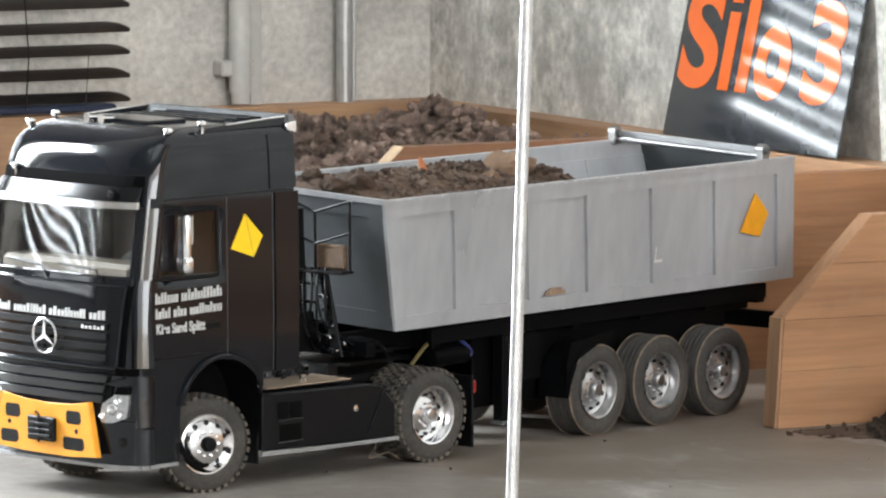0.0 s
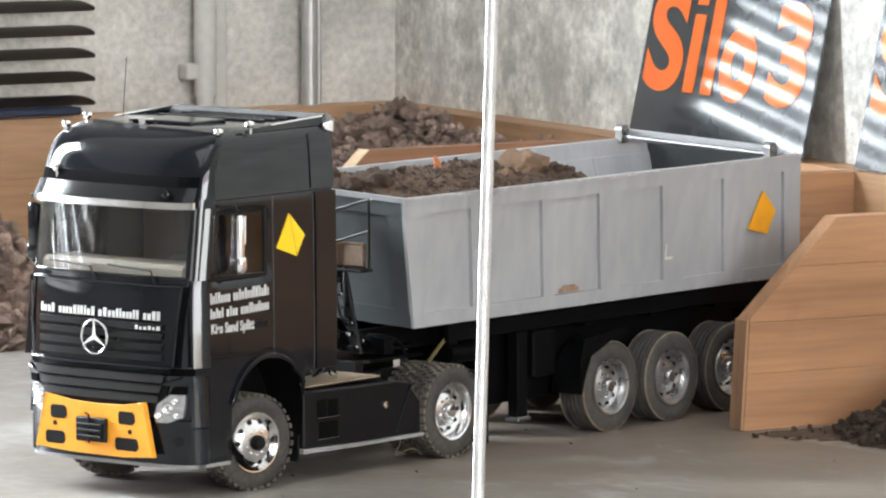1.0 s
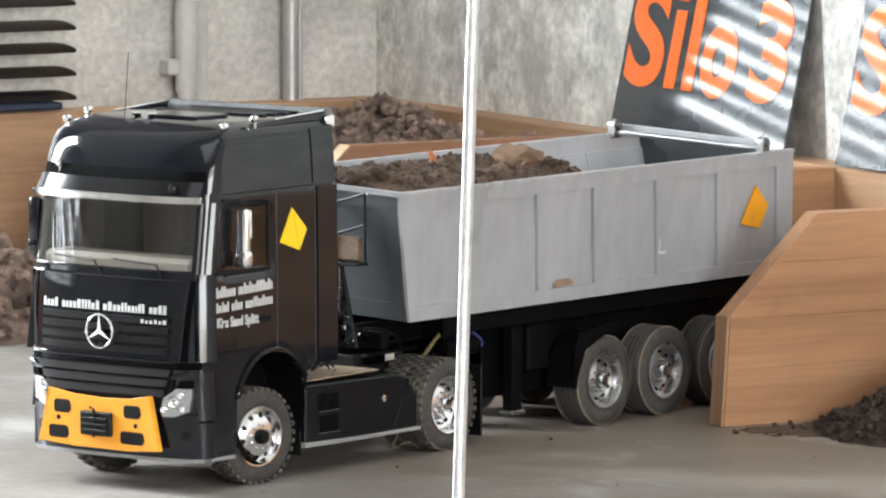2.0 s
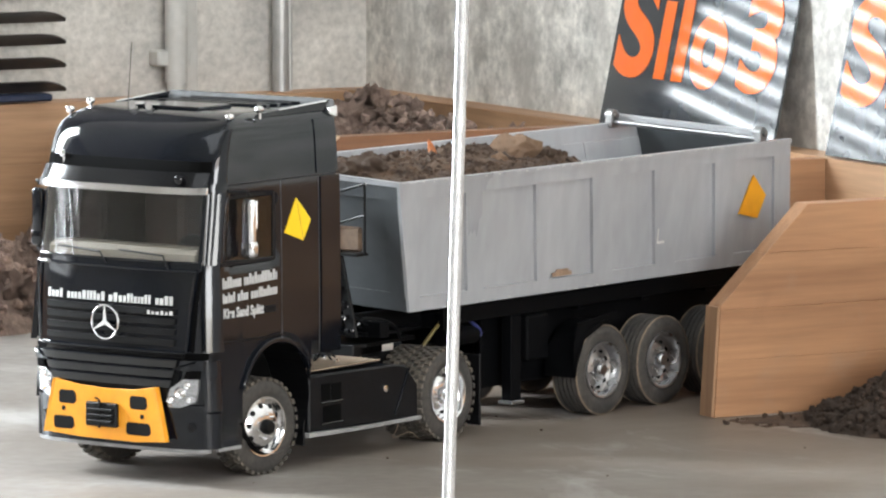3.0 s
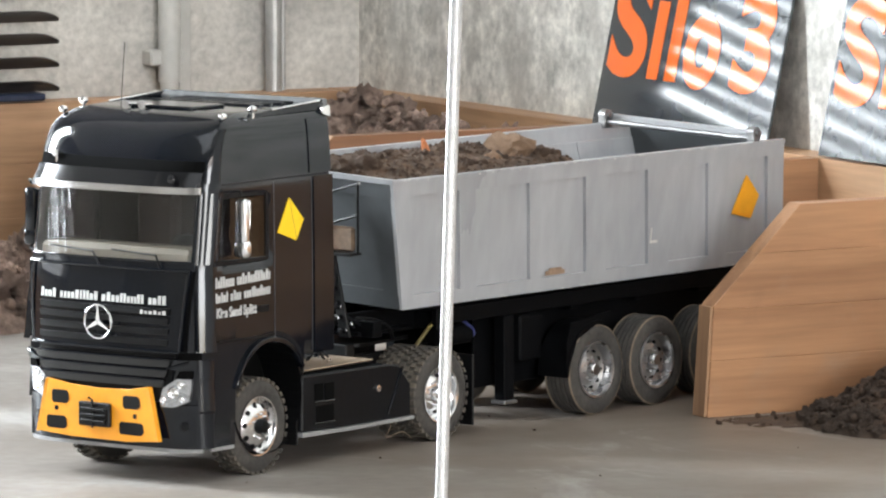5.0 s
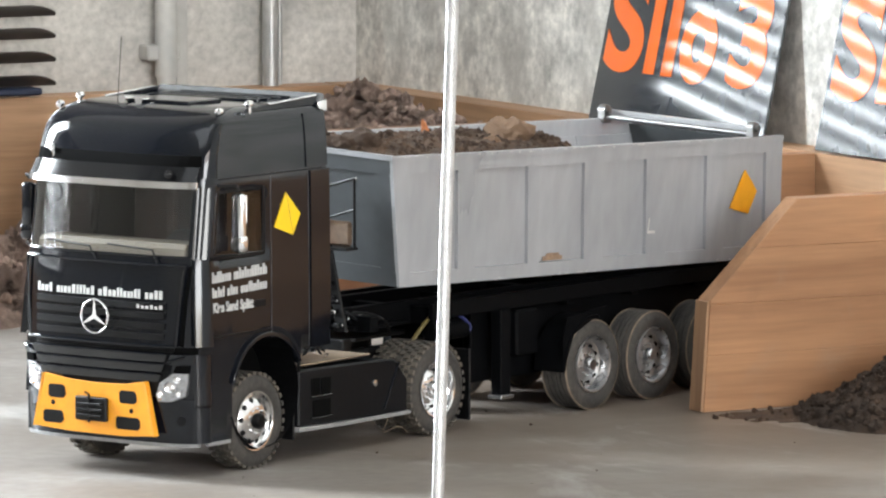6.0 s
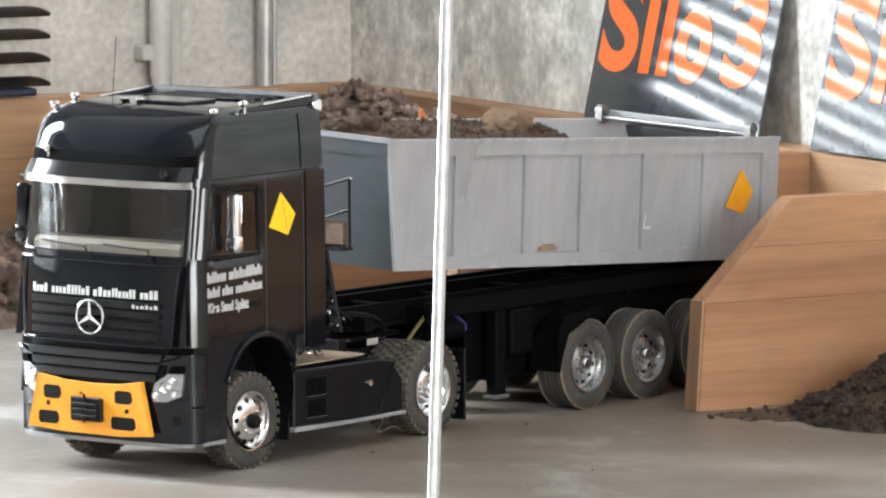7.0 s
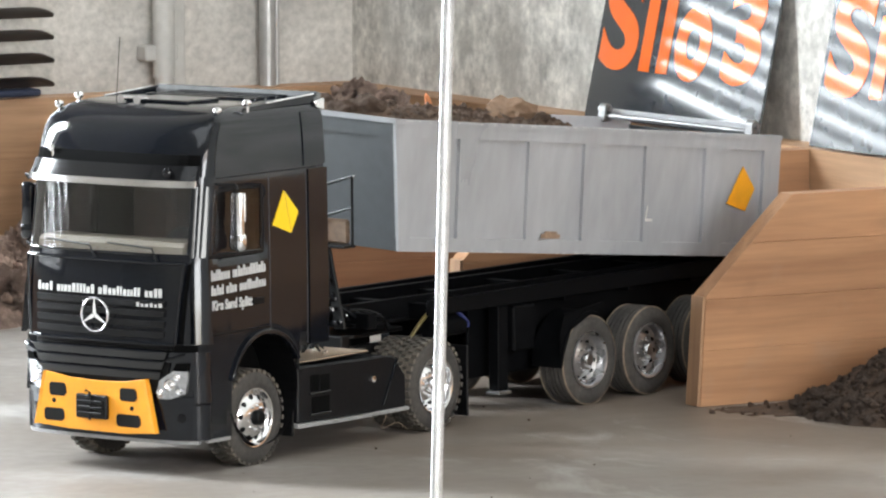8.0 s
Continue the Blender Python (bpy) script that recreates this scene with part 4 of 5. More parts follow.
    for s in (1, -1):
        part("bonnet_gap", front_patch([(.113, s * .0757, s * .0785), (.15, s * .0787, s * .0812), (.183, s * .0825, s * .0845)], .0012, .002, 3, 4), VOID, t, "dark gap beside the bonnet")
        part("corner_gap", front_patch([(.1068, s * .071, s * .0878), (.1122, s * .0725, s * .088)], .0012, .002, 8, 1), VOID, t, "dark gap over the headlight")
    for z in (.1185, .1275, .1365, .1445):
        slat = part("grille_slat", front_patch([(z, -.0655, .0655), (z + .0052, -.0662, .0662)], .0062, .003, 24, 1), DARK, t, "dark ribbed grille slat", True)
    part("grille_gap", front_patch([(.1085, -.07, .07), (.1135, -.0715, .0715)], .0015, .002, 20, 1), DARK, t)
    part("grille_back", front_patch([(.07, -.062, .062), (.1085, -.0705, .0705)], .0025, .002, 20, 3), DARK, t, "dark plastic grille")
    for k, z in enumerate((.083, .0918, .1005)):
        y = .060 + .0035 * k
        sl = part("grille_slat", front_patch([(z, -y, y), (z + .0035, -y - .0015, y + .0015), (z + .0066, -y - .002, y + .002)], .0068 + .0008 * k, .004, 24, 2), GRILLE, t, "dark ribbed grille slat", True)
    ringm = bmesh.new()
    pts = [(cab_front(0, .1355) + .0098, .0143 * math.cos(a), .1355 + .0143 * math.sin(a)) for a in (2 * math.pi * k / 36 for k in range(37))]
    rod(pts, .0011, ringm, 8)
    emblem = part("emblem_ring", ringm, CHROME, t, "chrome ring emblem on the grille", True)
    bm = bmesh.new()
    for k in range(3):
        a = math.pi / 2 + k * 2 * math.pi / 3
        x = cab_front(0, .1355) + .0098
        c, s_ = math.cos(a), math.sin(a)
        b = prism([(-.0021, 0), (.0021, 0), (.0004, .0138), (-.0004, .0138)], x - .0009, x + .0009, "x")
        moved(b, Matrix.Translation((0, 0, .1355)) @ Matrix.Rotation(a - math.pi / 2, 4, "X"))
        joined(bm, b)
    part("emblem_spokes", bm, CHROME, emblem)
    for y0, y1, x0 in ((-.062, -.006, 0), (.006, .06, 0)):
        wip = rod([(cab_front((y0 + y1) / 2, .19) + .004, y1, .1835), (cab_front(y1, .19) + .005, y1 - .006, .194), (cab_front(y0, .195) + .003, y0, .1965)], .0009, sides=6)
        part("wiper", wip, DARK, t, "black windscreen wiper")
    part("cowl", front_patch([(.1815, -.084, .084), (.1885, -.083, .083)], .0022, .002, 20, 1), BLACK, t, "black cowl below the windscreen", True)
    # corners, bumper and front plate
    for s in (1, -1):
        part("corner_panel", front_patch([(.098, s * .0625, s * .0868), (.1065, s * .0655, s * .0872)], .0045, .003, 8, 2), BLACK, t, "glossy black corner panel", True)
        hl = part("headlight", front_patch([(.066, s * .0575, s * .068), (.071, s * .0555, s * .0805), (.082, s * .059, s * .0825), (.0905, s * .0715, s * .083)], .0035, .003, 10, 4), LAMP, t, "clear headlight with bright reflectors", True)
        for y, z, r in ((.0725, .0785, .0056), (.0785, .0855, .0036), (.0625, .0725, .0036), (.0795, .0735, .003)):
            part("reflector", moved(lathe([(-.001, r), (.0012, r * .8), (.0004, r * .45), (.0012, .0001)], "x", 18), pose(cab_front(s * y, z) + .004, s * y, z, 0, 0, s * 28)), CHROME, hl, "round chrome reflector", True)
        part("headlight_brow", front_patch([(.0912, s * .0715, s * .0832), (.0972, s * .0745, s * .0838)], .0042, .003, 6, 1), VOID, t, "smoked dark upper lamp window")
        part("headlight_surround", front_patch([(.062, s * .0545, s * .0868), (.068, s * .0555, s * .087)], .003, .003, 8, 1), BLACK, t, smooth=True)
        part("fog_lamp", moved(lathe([(-.002, .0042), (.001, .004), (.0015, .0001)], "x", 16), pose(cab_front(s * .08, .05) + .002, s * .08, .05, 0, 0, s * 25)), SMOKE, t, "small dark fog lamp", True)
        part("step_trim", side_panel(.036, .067, .0275, .0305, s, .001, .003, rows=1), TRIM, t, "grey lower edge strip")
    part("bumper", front_patch([(.029, -.0868, .0868), (.045, -.087, .087), (.062, -.087, .087)], .0022, .003, 24, 3), BLACK, t, "black lower bumper", True)
    for s in (1, -1):
        part("bumper_corner", corner_skin(s, .031, .0612, .935, .006, .0034, .0026), BLACK, t, "glossy black bumper corner", True)
    # narrow rounded lips that edge the front panels
    def lip(name, pts, off, r, label=""):
        part(name, rod([(cab_front(y * SPREAD, z) + off, y * SPREAD, z) for y, z in pts], r, sides=8), BLACK, t, label, True)
    across = lambda z, w: [(w * (k / 12 - 1), z) for k in range(25)]
    lip("bonnet_lip", across(.1822, .0815), .0046, .0013, "rounded glossy bonnet edge")
    lip("bonnet_lip", across(.1135, .0748), .0066, .0013)
    for s in (1, -1):
        lip("bonnet_lip", [(s * (.0748 + .0067 * k / 8), .1135 + .0687 * k / 8) for k in range(9)], .0052, .0012)
        lip("lamp_lip", [(s * (.0625 + .0025 * k), .0985 + .0008 * k) for k in range(9)], .0062, .0011, "rounded glossy edge over the headlight")
    for k, z in enumerate((.0896, .0984, .1071)):
        lip("slat_lip", across(z, .0605 + .0035 * k), .0072 + .0008 * k, .0008, "rounded glossy slat edge")
    lip("cowl_lip", across(.1886, .0815), .0024, .001, "rounded glossy cowl edge")
    part("bumper_edge", front_patch([(.0275, -.0872, .0872), (.0305, -.0872, .0872)], .003, .004, 24, 1), TRIM, t, "grey bumper edge strip", True)
    xp = .1035
    outline = [(-.0685, .0375), (-.03, .0352), (.03, .0348), (.0615, .037), (.051, .083), (.03, .0795), (0, .0785), (-.03, .0798), (-.0562, .0835)]
    pl = part("front_plate", prism(outline, xp, xp + .0018, "x", .0004), YELLOW, t, "yellow painted steel front plate with slots")
    for s in (1, -1):
        b = bmesh.new()
        e = 0 if s > 0 else .0065
        q = [(xp + .0017, s * (.0615 + e), .037), (xp + .0017, s * (.051 + e), .083), (xp - .003, s * (.0516 + e), .083), (xp - .003, s * (.0621 + e), .037)]
        vs = [b.verts.new(v) for v in q] + [b.verts.new((v[0], v[1] + s * .0014, v[2])) for v in q]
        for f in ((0, 1, 2, 3), (7, 6, 5, 4), (0, 4, 5, 1), (1, 5, 6, 2), (2, 6, 7, 3), (3, 7, 4, 0)):
            b.faces.new([vs[k] for k in f])
        part("flange", b, YELLOW, pl, "bent yellow flange")
    for y, z, w, h in ((-.0425, .0685, .019, .0115), (.0345, .0685, .019, .0112), (-.0465, .0465, .0225, .011), (.0345, .0462, .0265, .0108)):
        o = [(y - w / 2 + .002, z - h / 2), (y + w / 2 - .003, z - h / 2), (y + w / 2, z - h / 2 + .003), (y + w / 2 - .001, z + h / 2 - .002), (y + w / 2 - .003, z + h / 2), (y - w / 2 + .002, z + h / 2), (y - w / 2, z + h / 2 - .002), (y - w / 2, z - h / 2 + .002)]
        part("slot", prism(o, xp + .0012, xp + .0021, "x"), DARK, pl, "dark slot")
    for y, z in ((-.047, .0585), (.038, .057)):
        part("bolt_hole", moved(lathe([(xp + .001, .0022), (xp + .0021, .0022)], "x", 12), pose(0, y, z)), DARK, pl)
    bm = box(xp + .0015, xp + .006, -.0205, .0135, .046, .0665, .0012)
    for z in (.0505, .0555, .0605):
        box(xp + .005, xp + .0085, -.017, .010, z - .0012, z + .0012, .0005, bm)
    rod([(xp + .007, -.004, .045), (xp + .007, -.004, .069), (xp + .007, -.008, .0705)], .0011, bm)
    part("coupling", bm, DARK, pl, "black front tow coupling")
    # chassis behind the cab
    for s in (1, -1):
        sk = part("side_skirt", prism([(-.062, .029), (-.222, .0262), (-.222, .056), (-.205, .0735), (-.19, .076), (-.062, .0785)], s * .066, s * .089, "y", .0015), DARK2, t, "black side skirt with step openings")
        part("skirt_trim", prism([(-.0595, .025), (-.0595, .029), (-.13, .0272), (-.224, .0272), (-.224, .0242), (-.13, .024)], s * .085, s * .0915, "y", .0004), TRIM, sk, "pale grey skirt edge")
        # Flat black boxes paint the shade inside the step openings
        for x, z, w in ((-.0858, .0622, .0062), (-.1008, .0615, .0068), (-.0945, .0428, .0128)):
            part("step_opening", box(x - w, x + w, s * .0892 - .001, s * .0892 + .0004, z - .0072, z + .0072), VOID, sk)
        for z in (.0538, .0352):
            part("step_plate", box(-.1085, -.0785, s * .0885 - .002, s * .0908, z - .0009, z + .0003, .0004), GRILLE, sk, "narrow step edge")
        part("marker_lamp", moved(lathe([(0, .0032), (.0015, .003), (.002, .0001)], "y", 14), pose(-.1722, s * .0892 if s > 0 else s * .0912, .0565)), CHROME, sk, "small bright marker lamp", True)
        part("skirt_fold", prism([(-.186, .032), (-.1885, .032), (-.209, .0705), (-.2065, .0715)], s * .089 - .0008, s * .089 + .0012, "y", .0003), BLACK, sk)
        part("rear_mudflap", box(-.3205, -.318, s * .062 - .026, s * .062 + .026, .008, .072, .0006), DARK, t, "black rear mudflap")
        part("front_mudflap", box(-.0605, -.058, s * .07 - .016, s * .07 + .016, .018, .07, .0005), DARK, t, "black front mudflap")
        part("chassis_rail", box(-.33, .04, s * .033 - .004, s * .033 + .004, .056, .0778, .0006), DARK, t, "black chassis rail")
    part("deck_plate", box(-.195, -.066, -.066, .066, .078, .0804, .0006), DARK, t, "black deck between the rails")
    part("deck_sheet", box(-.172, -.07, .036, .0845, .0808, .0822, .0004), DUST, t, "dusty bare metal deck sheet")
    part("fifth_wheel", prism([(-.3, -.03), (-.22, -.034), (-.205, -.02), (-.205, .02), (-.22, .034), (-.3, .03)], .084, .0875, "z", .0006), DARK, t, "black coupling plate")
    part("drive_axle", moved(lathe([(-.05, .008), (-.014, .008), (-.012, .015), (.012, .015), (.014, .008), (.05, .008)], "y", 20), pose(-.268, 0, .0415)), DARK, t, "dark drive axle")
    part("front_axle", box(-.006, .006, -.062, .062, .036, .045, .001), DARK, t)
    # Unlit black puts the shade under the cab into these blocks' colour
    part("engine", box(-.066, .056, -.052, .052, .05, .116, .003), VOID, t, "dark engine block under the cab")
    for s in (1, -1):
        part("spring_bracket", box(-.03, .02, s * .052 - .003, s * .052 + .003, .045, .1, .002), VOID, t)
    part("underbody", box(-.19, .06, -.03, .03, .03, .06, .003), DARK, t, "dark gearbox under the chassis")
    bm = bmesh.new()
    rng2 = random.Random(3)
    for k in range(9):
        x0, y0 = rng2.uniform(-.16, -.11), rng2.uniform(-.05, .06)
        rod([(x0, y0, .0815), (x0 - .006, y0 + .004, .09 + rng2.random() * .01), (x0 - .016, y0 + rng2.uniform(-.01, .01), .0825)], .0009, bm, 6)
    part("deck_hoses", bm, DARK, t, "tangle of thin black hoses")
    for k in range(8):
        x0, y0 = rng2.uniform(-.17, -.105), rng2.uniform(.0, .075)
        part("bolt", moved(lathe([(.0, .0016), (.003, .0015), (.0036, .0001)], "z", 8), pose(x0, y0, .0818)), CHROME, t, "small bright bolt")
    part("hanging_cable", rod(curve_pts([(-.215, .07, .034), (-.212, .074, .018), (-.2, .078, .009), (-.222, .08, .012), (-.236, .08, .004)]), .0004, sides=6), DUST, t, "thin dusty loose cable", True)
    part("tail_lamp", box(-.335, -.322, .058, .078, .054, .066, .002), RED, t, "dark red tail lamp")
    for k in range(6):
        x0 = -.125 - .013 * k
        part("deck_fitting", moved(lathe([(0, .004), (.004, .004), (.0045, .0026), (.009, .0024), (.01, .0001)], "z", 10), pose(x0, .012 + .018 * (k % 2), .0803)), DARK2, t, "small black valve fitting", True)
    part("deck_valve", box(-.185, -.172, .03, .055, .0803, .092, .001), DARK, t)
    wheels = []
    for s in (1, -1):
        wheels.append((wheel_parts(t, pose(0, s * .0775, .0415), "steer", s), 0, s * .0775, True))
    for s in (1, -1):
        wheels.append((wheel_parts(t, pose(-.268, s * .0775, .0415), "drive", s), -.268, s * .0775, False))
        wheels.append((wheel_parts(t, pose(-.268, s * .0510, .0415), "drive", s), -.268, s * .0510, False))
    return t, wheels


def guard(cx, s, y0, y1, r, a0, a1, n=16, cz=.0415):
    """A thin curved mudguard over a wheel."""
    pts = [(cx + r * math.cos(radians(a0 + (a1 - a0) * k / n)), cz + r * math.sin(radians(a0 + (a1 - a0) * k / n))) for k in range(n + 1)]
    inner = [(cx + (r - .0016) * math.cos(radians(a0 + (a1 - a0) * k / n)), cz + (r - .0016) * math.sin(radians(a0 + (a1 - a0) * k / n))) for k in range(n + 1)]
    return prism(pts + inner[::-1], min(s * y0, s * y1), max(s * y0, s * y1), "y")


def arch_trim(s):
    cx, cz, r = ARCH
    a = [radians(14 + 140 * k / 24) for k in range(25)]
    out = [(cx + (r + .0035) * math.cos(q), cz + (r + .0035) * math.sin(q)) for q in a]
    inn = [(cx + (r - .0004) * math.cos(q), cz + (r - .0004) * math.sin(q)) for q in a]
    return moved(prism(out + inn[::-1], min(s * .091, s * .0972), max(s * .091, s * .0972), "y", .0006), pose(SHIFT, 0, 0))


# ---- the tipper trailer ----
ZB, ZT = .1175, .2356


def skin_y(z):
    return .0785 + (z - ZB) / (ZT - ZB) * .0135


def skin_front(z):
    return .2735 + (z - ZB) / (ZT - ZB) * .0315


def skin_rear(z):
    return -.3115 + (z - ZB) / (ZT - ZB) * .0175


def side_slab(x0, x1, z0, z1, s, off, thick, bm=None, slant=None):
    """A slab on the leaning side wall; x0, x1 may be functions of z."""
    b = bmesh.new()
    vs = []
    for o in (off, off - thick):
        for z in (z0, z1):
            for x in (x0, x1):
                xx = x(z) if callable(x) else x
                vs.append(b.verts.new((xx, s * (skin_y(z) + o), z)))
    for f in ((0, 1, 3, 2), (4, 5, 7, 6), (0, 1, 5, 4), (2, 3, 7, 6), (0, 2, 6, 4), (1, 3, 7, 5)):
        b.faces.new([vs[k] for k in f])
    bmesh.ops.recalc_face_normals(b, faces=b.faces)
    return joined(bm, b)


def end_slab(fn, y0, y1, z0, z1, off, thick, bm=None):
    b = bmesh.new()
    vs = []
    for o in (off, off - thick):
        for z in (z0, z1):
            for y in (y0, y1):
                vs.append(b.verts.new((fn(z) + o, y(z) if callable(y) else y, z)))
    for f in ((0, 1, 3, 2), (4, 5, 7, 6), (0, 1, 5, 4), (2, 3, 7, 6), (0, 2, 6, 4), (1, 3, 7, 5)):
        b.faces.new([vs[k] for k in f])
    bmesh.ops.recalc_face_normals(b, faces=b.faces)
    return joined(bm, b)


PIVOT = Vector((-.2266, 0, .1098))
SKEW = .047


def build_trailer():
    t = empty("tipper_trailer", pose(.0723, .498, 0, 0, 0, 230.46), "model tipper trailer with a grey tipping body on a black chassis", "model trailer")
    # tipping body; its mesh is the floor, its walls are parts
    body = part("tipping_body", box(skin_rear(ZB) + .002, skin_front(ZB) - .002, -.078, .078, ZB, ZB + .003), GREY, t, "grey painted tipping body")
    body.matrix_basis = Matrix.Translation(PIVOT)
    # the body sits skewed: its far rim stands higher
    skew = Matrix(((1, 0, 0, 0), (0, 1, 0, 0), (0, -SKEW, 1, .092 * SKEW), (0, 0, 0, 1)))
    back = Matrix.Translation(-PIVOT) @ skew
    body.data.transform(back)

    def bp(name, bm, mat, label="", smooth=False):
        return part(name, moved(bm, back), mat, body, label, smooth)
    # panels lean with the body's front edge at one end and its rear edge at the other
    tops = [(.276, .2075), (.1835, .1045), (.0885, .0192), (-.0095, -.0768), (-.1082, -.1728), (-.2016, -.2697)]
    lean = lambda x: (lambda z: x - (ZT - .015 - z) * .17)
    z0, z1 = ZB + .0125, ZT - .0155
    for s in (1, -1):
        bm = side_slab(lambda z: skin_rear(z), lambda z: skin_front(z), z1, ZT, s, 0, .003)
        side_slab(lambda z: skin_rear(z), lambda z: skin_front(z), ZB, z0, s, 0, .003, bm)
        edges = [skin_front] + [lean(x) for p in tops for x in p] + [skin_rear]
        for k in range(0, len(edges), 2):
            side_slab(edges[k + 1], edges[k], z0, z1, s, 0, .004, bm)
        bp("side_frame", bm, GREY, "grey side wall with raised ribs")
        for k, (xa, xb) in enumerate(tops):
            bp("side_panel", side_slab(lean(xb), lean(xa), z0, z1, s, -.0034, .0012), GREY, "sunken grey side panel")
        bp("top_rail", side_slab(lambda z: skin_rear(z), lambda z: skin_front(z), ZT - .004, ZT, s, .0014, .0055), GREY)
        # scraped paint along the edges
        if s > 0:
            bm = bmesh.new()
            r = random.Random(9)
            for k in range(60):
                x = r.uniform(-.28, .29)
                w = r.uniform(.0008, .004)
                z = ZT - r.uniform(.0002, .0014) if k % 3 else ZB + r.uniform(.0004, .002)
                bp("scratch", side_slab(x, x + w, z - .0007, z, 1, .0018 if k % 3 else .0004, .0006), CHALK, "pale scratch in the grey paint")
            side_slab(-.1025, -.092, .1605 - .011, .1605 - .0085, 1, .0004, .0004, bm)
            side_slab(-.0925, -.0912, .1497, .164, 1, .0004, .0004, bm)
            bp("scratch", bm, CHALK, "pale hooked scratch in the grey paint")
            bm = side_slab(.037, .066, .1315, .1355, 1, -.0006, .0004)
            side_slab(.042, .061, .1355, .138, 1, -.0006, .0004, bm)
            bp("worn_patch", bm, RUST, "brown worn patch")
            plate = [(-.2396, .2039), (-.2629, .1831), (-.2524, .1615), (-.2214, .1681)]
            b = bmesh.new()
            lo = [b.verts.new((x, skin_y(z) - .0018, z)) for x, z in plate]
            hi = [b.verts.new((x, skin_y(z) - .0006, z)) for x, z in plate]
            b.faces.new(lo)
            b.faces.new(hi[::-1])
            for k in range(4):
                b.faces.new((lo[k], hi[k], hi[(k + 1) % 4], lo[(k + 1) % 4]))
            dec = bp("decal", b, DECAL2, "yellow kite-shaped decal")
    # front wall with a sunken panel
    yo = lambda z: skin_y(z) - .003
    ny = lambda z: -skin_y(z) + .003
    bm = end_slab(skin_front, ny, yo, ZT - .017, ZT, 0, .003)
    end_slab(skin_front, ny, yo, ZB, ZB + .016, 0, .003, bm)
    for s in (1, -1):
        end_slab(skin_front, (lambda z: skin_y(z) - .02) if s > 0 else ny, yo if s > 0 else (lambda z: -skin_y(z) + .02), ZB + .016, ZT - .017, 0, .003, bm)
    bp("front_frame", bm, GREY_SHADE, "grey front wall frame darkened as in shade")
    bp("front_panel", end_slab(skin_front, lambda z: -skin_y(z) + .02, lambda z: skin_y(z) - .02, ZB + .016, ZT - .017, -.0018, .0012), GREY_SHADE, "sunken grey front panel darkened as in shade")
    bp("front_rim", end_slab(skin_front, lambda z: -skin_y(z) - .001, lambda z: skin_y(z) + .001, ZT - .004, ZT + .0006, .0014, .0055), GREY)
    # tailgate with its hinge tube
    gate = bp("tailgate", end_slab(skin_rear, ny, yo, ZB + .002, ZT - .006, .004, .003), GREY_SHADE, "grey tailgate hung from a steel tube")
    hz, hx = ZT + .0078, -.25
    bm = rod([(hx, -.094, hz - .006), (hx, .0905, hz - .006)], .0027, sides=16)
    part("hinge_tube", moved(bm, back), TUBE, gate, "bare steel hinge tube", True)
    part("hinge_beam", moved(box(hx - .012, hx - .007, -.088, .088, hz - .006, hz + .001, .001), back), GREY, gate)
    for s in (1, -1):
        bm = lathe([(-.004, .0058), (.004, .0058)], "y", 18)
        moved(bm, pose(hx, s * .0875, hz))
        box(hx - .0058, hx + .0058, s * .0875 - .004, s * .0875 + .004, ZT - .004, hz, .0008, bm)
        joined(bm, moved(lathe([(-.007, .003), (.007, .003)], "y", 12), pose(hx, s * .0875, hz)))
        part("hinge_bracket", moved(bm, back), TUBE, gate, "worn steel hinge bracket", True)
    # soil in the body
    soil = part("soil_load", soil_mesh(), SOIL, None, smooth=True)
    soil.data.transform(back)
    tagged(soil, "brown crumbly soil filling the tipping body", "soil")
    rng3 = random.Random(12)
    for k in range(280):
        x = .295 - .375 * rng3.random()
        y = rng3.uniform(-.082, .082)
        s = .0014 + .0026 * rng3.random() ** 3
        ob = new("clod", rng3.choice(CLODS))
        ob.parent = soil
        ob.matrix_basis = Matrix.LocRotScale(back @ Vector((min(x, .29), y, soil_z(x, y) + s * .3)), Euler((rng3.random() * 6, rng3.random() * 6, 0)), (s, s, s * .8))
    verts, faces, n = [], [], 0
    for k in range(2600):
        x, y = min(.288, .295 - .395 * rng3.random()), rng3.uniform(-.083, .083)
        s = .0007 + .0016 * rng3.random() ** 2
        me = rng3.choice(GRAINS)
        co = np.empty(len(me.vertices) * 3)
        me.vertices.foreach_get("co", co)
        spin = np.array(Euler((rng3.random() * 6, rng3.random() * 6, 0)).to_matrix())
        co = (co.reshape(-1, 3) * s) @ spin.T + np.array(back @ Vector((x, y, soil_z(x, y) + s * .2)))
        verts.append(co)
        faces += [[q + n for q in p.vertices] for p in me.polygons]
        n += len(co)
    me = bpy.data.meshes.new("loose_soil")
    me.from_pydata(np.concatenate(verts).tolist(), [], faces)
    me.materials.append(SOIL)
    ob = new("loose_soil", me)
    ob.parent = soil
    tagged(ob, kind="stuff")
    for x, y, s, mat in ((.064, .038, .015, EARTH), (.1, .045, .008, EARTH), (.035, .05, .007, SOIL), (.2, .03, .005, SOIL), (.266, .03, .0125, SOIL), (.283, .015, .01, SOIL), (.248, .0, .009, SOIL), (.01, .045, .007, SOIL), (.27, -.02, .008, SOIL)):
        ob = part("large_clod", stone(1, .5, int(x * 500) + 47, 3, .5), mat, soil, "pale lump of dry earth")
        ob.matrix_basis = Matrix.LocRotScale(back @ Vector((x, y, soil_z(x, y) + s * .12)), Euler((.3, .2, x * 30)), (s * 1.3, s, s * .92))
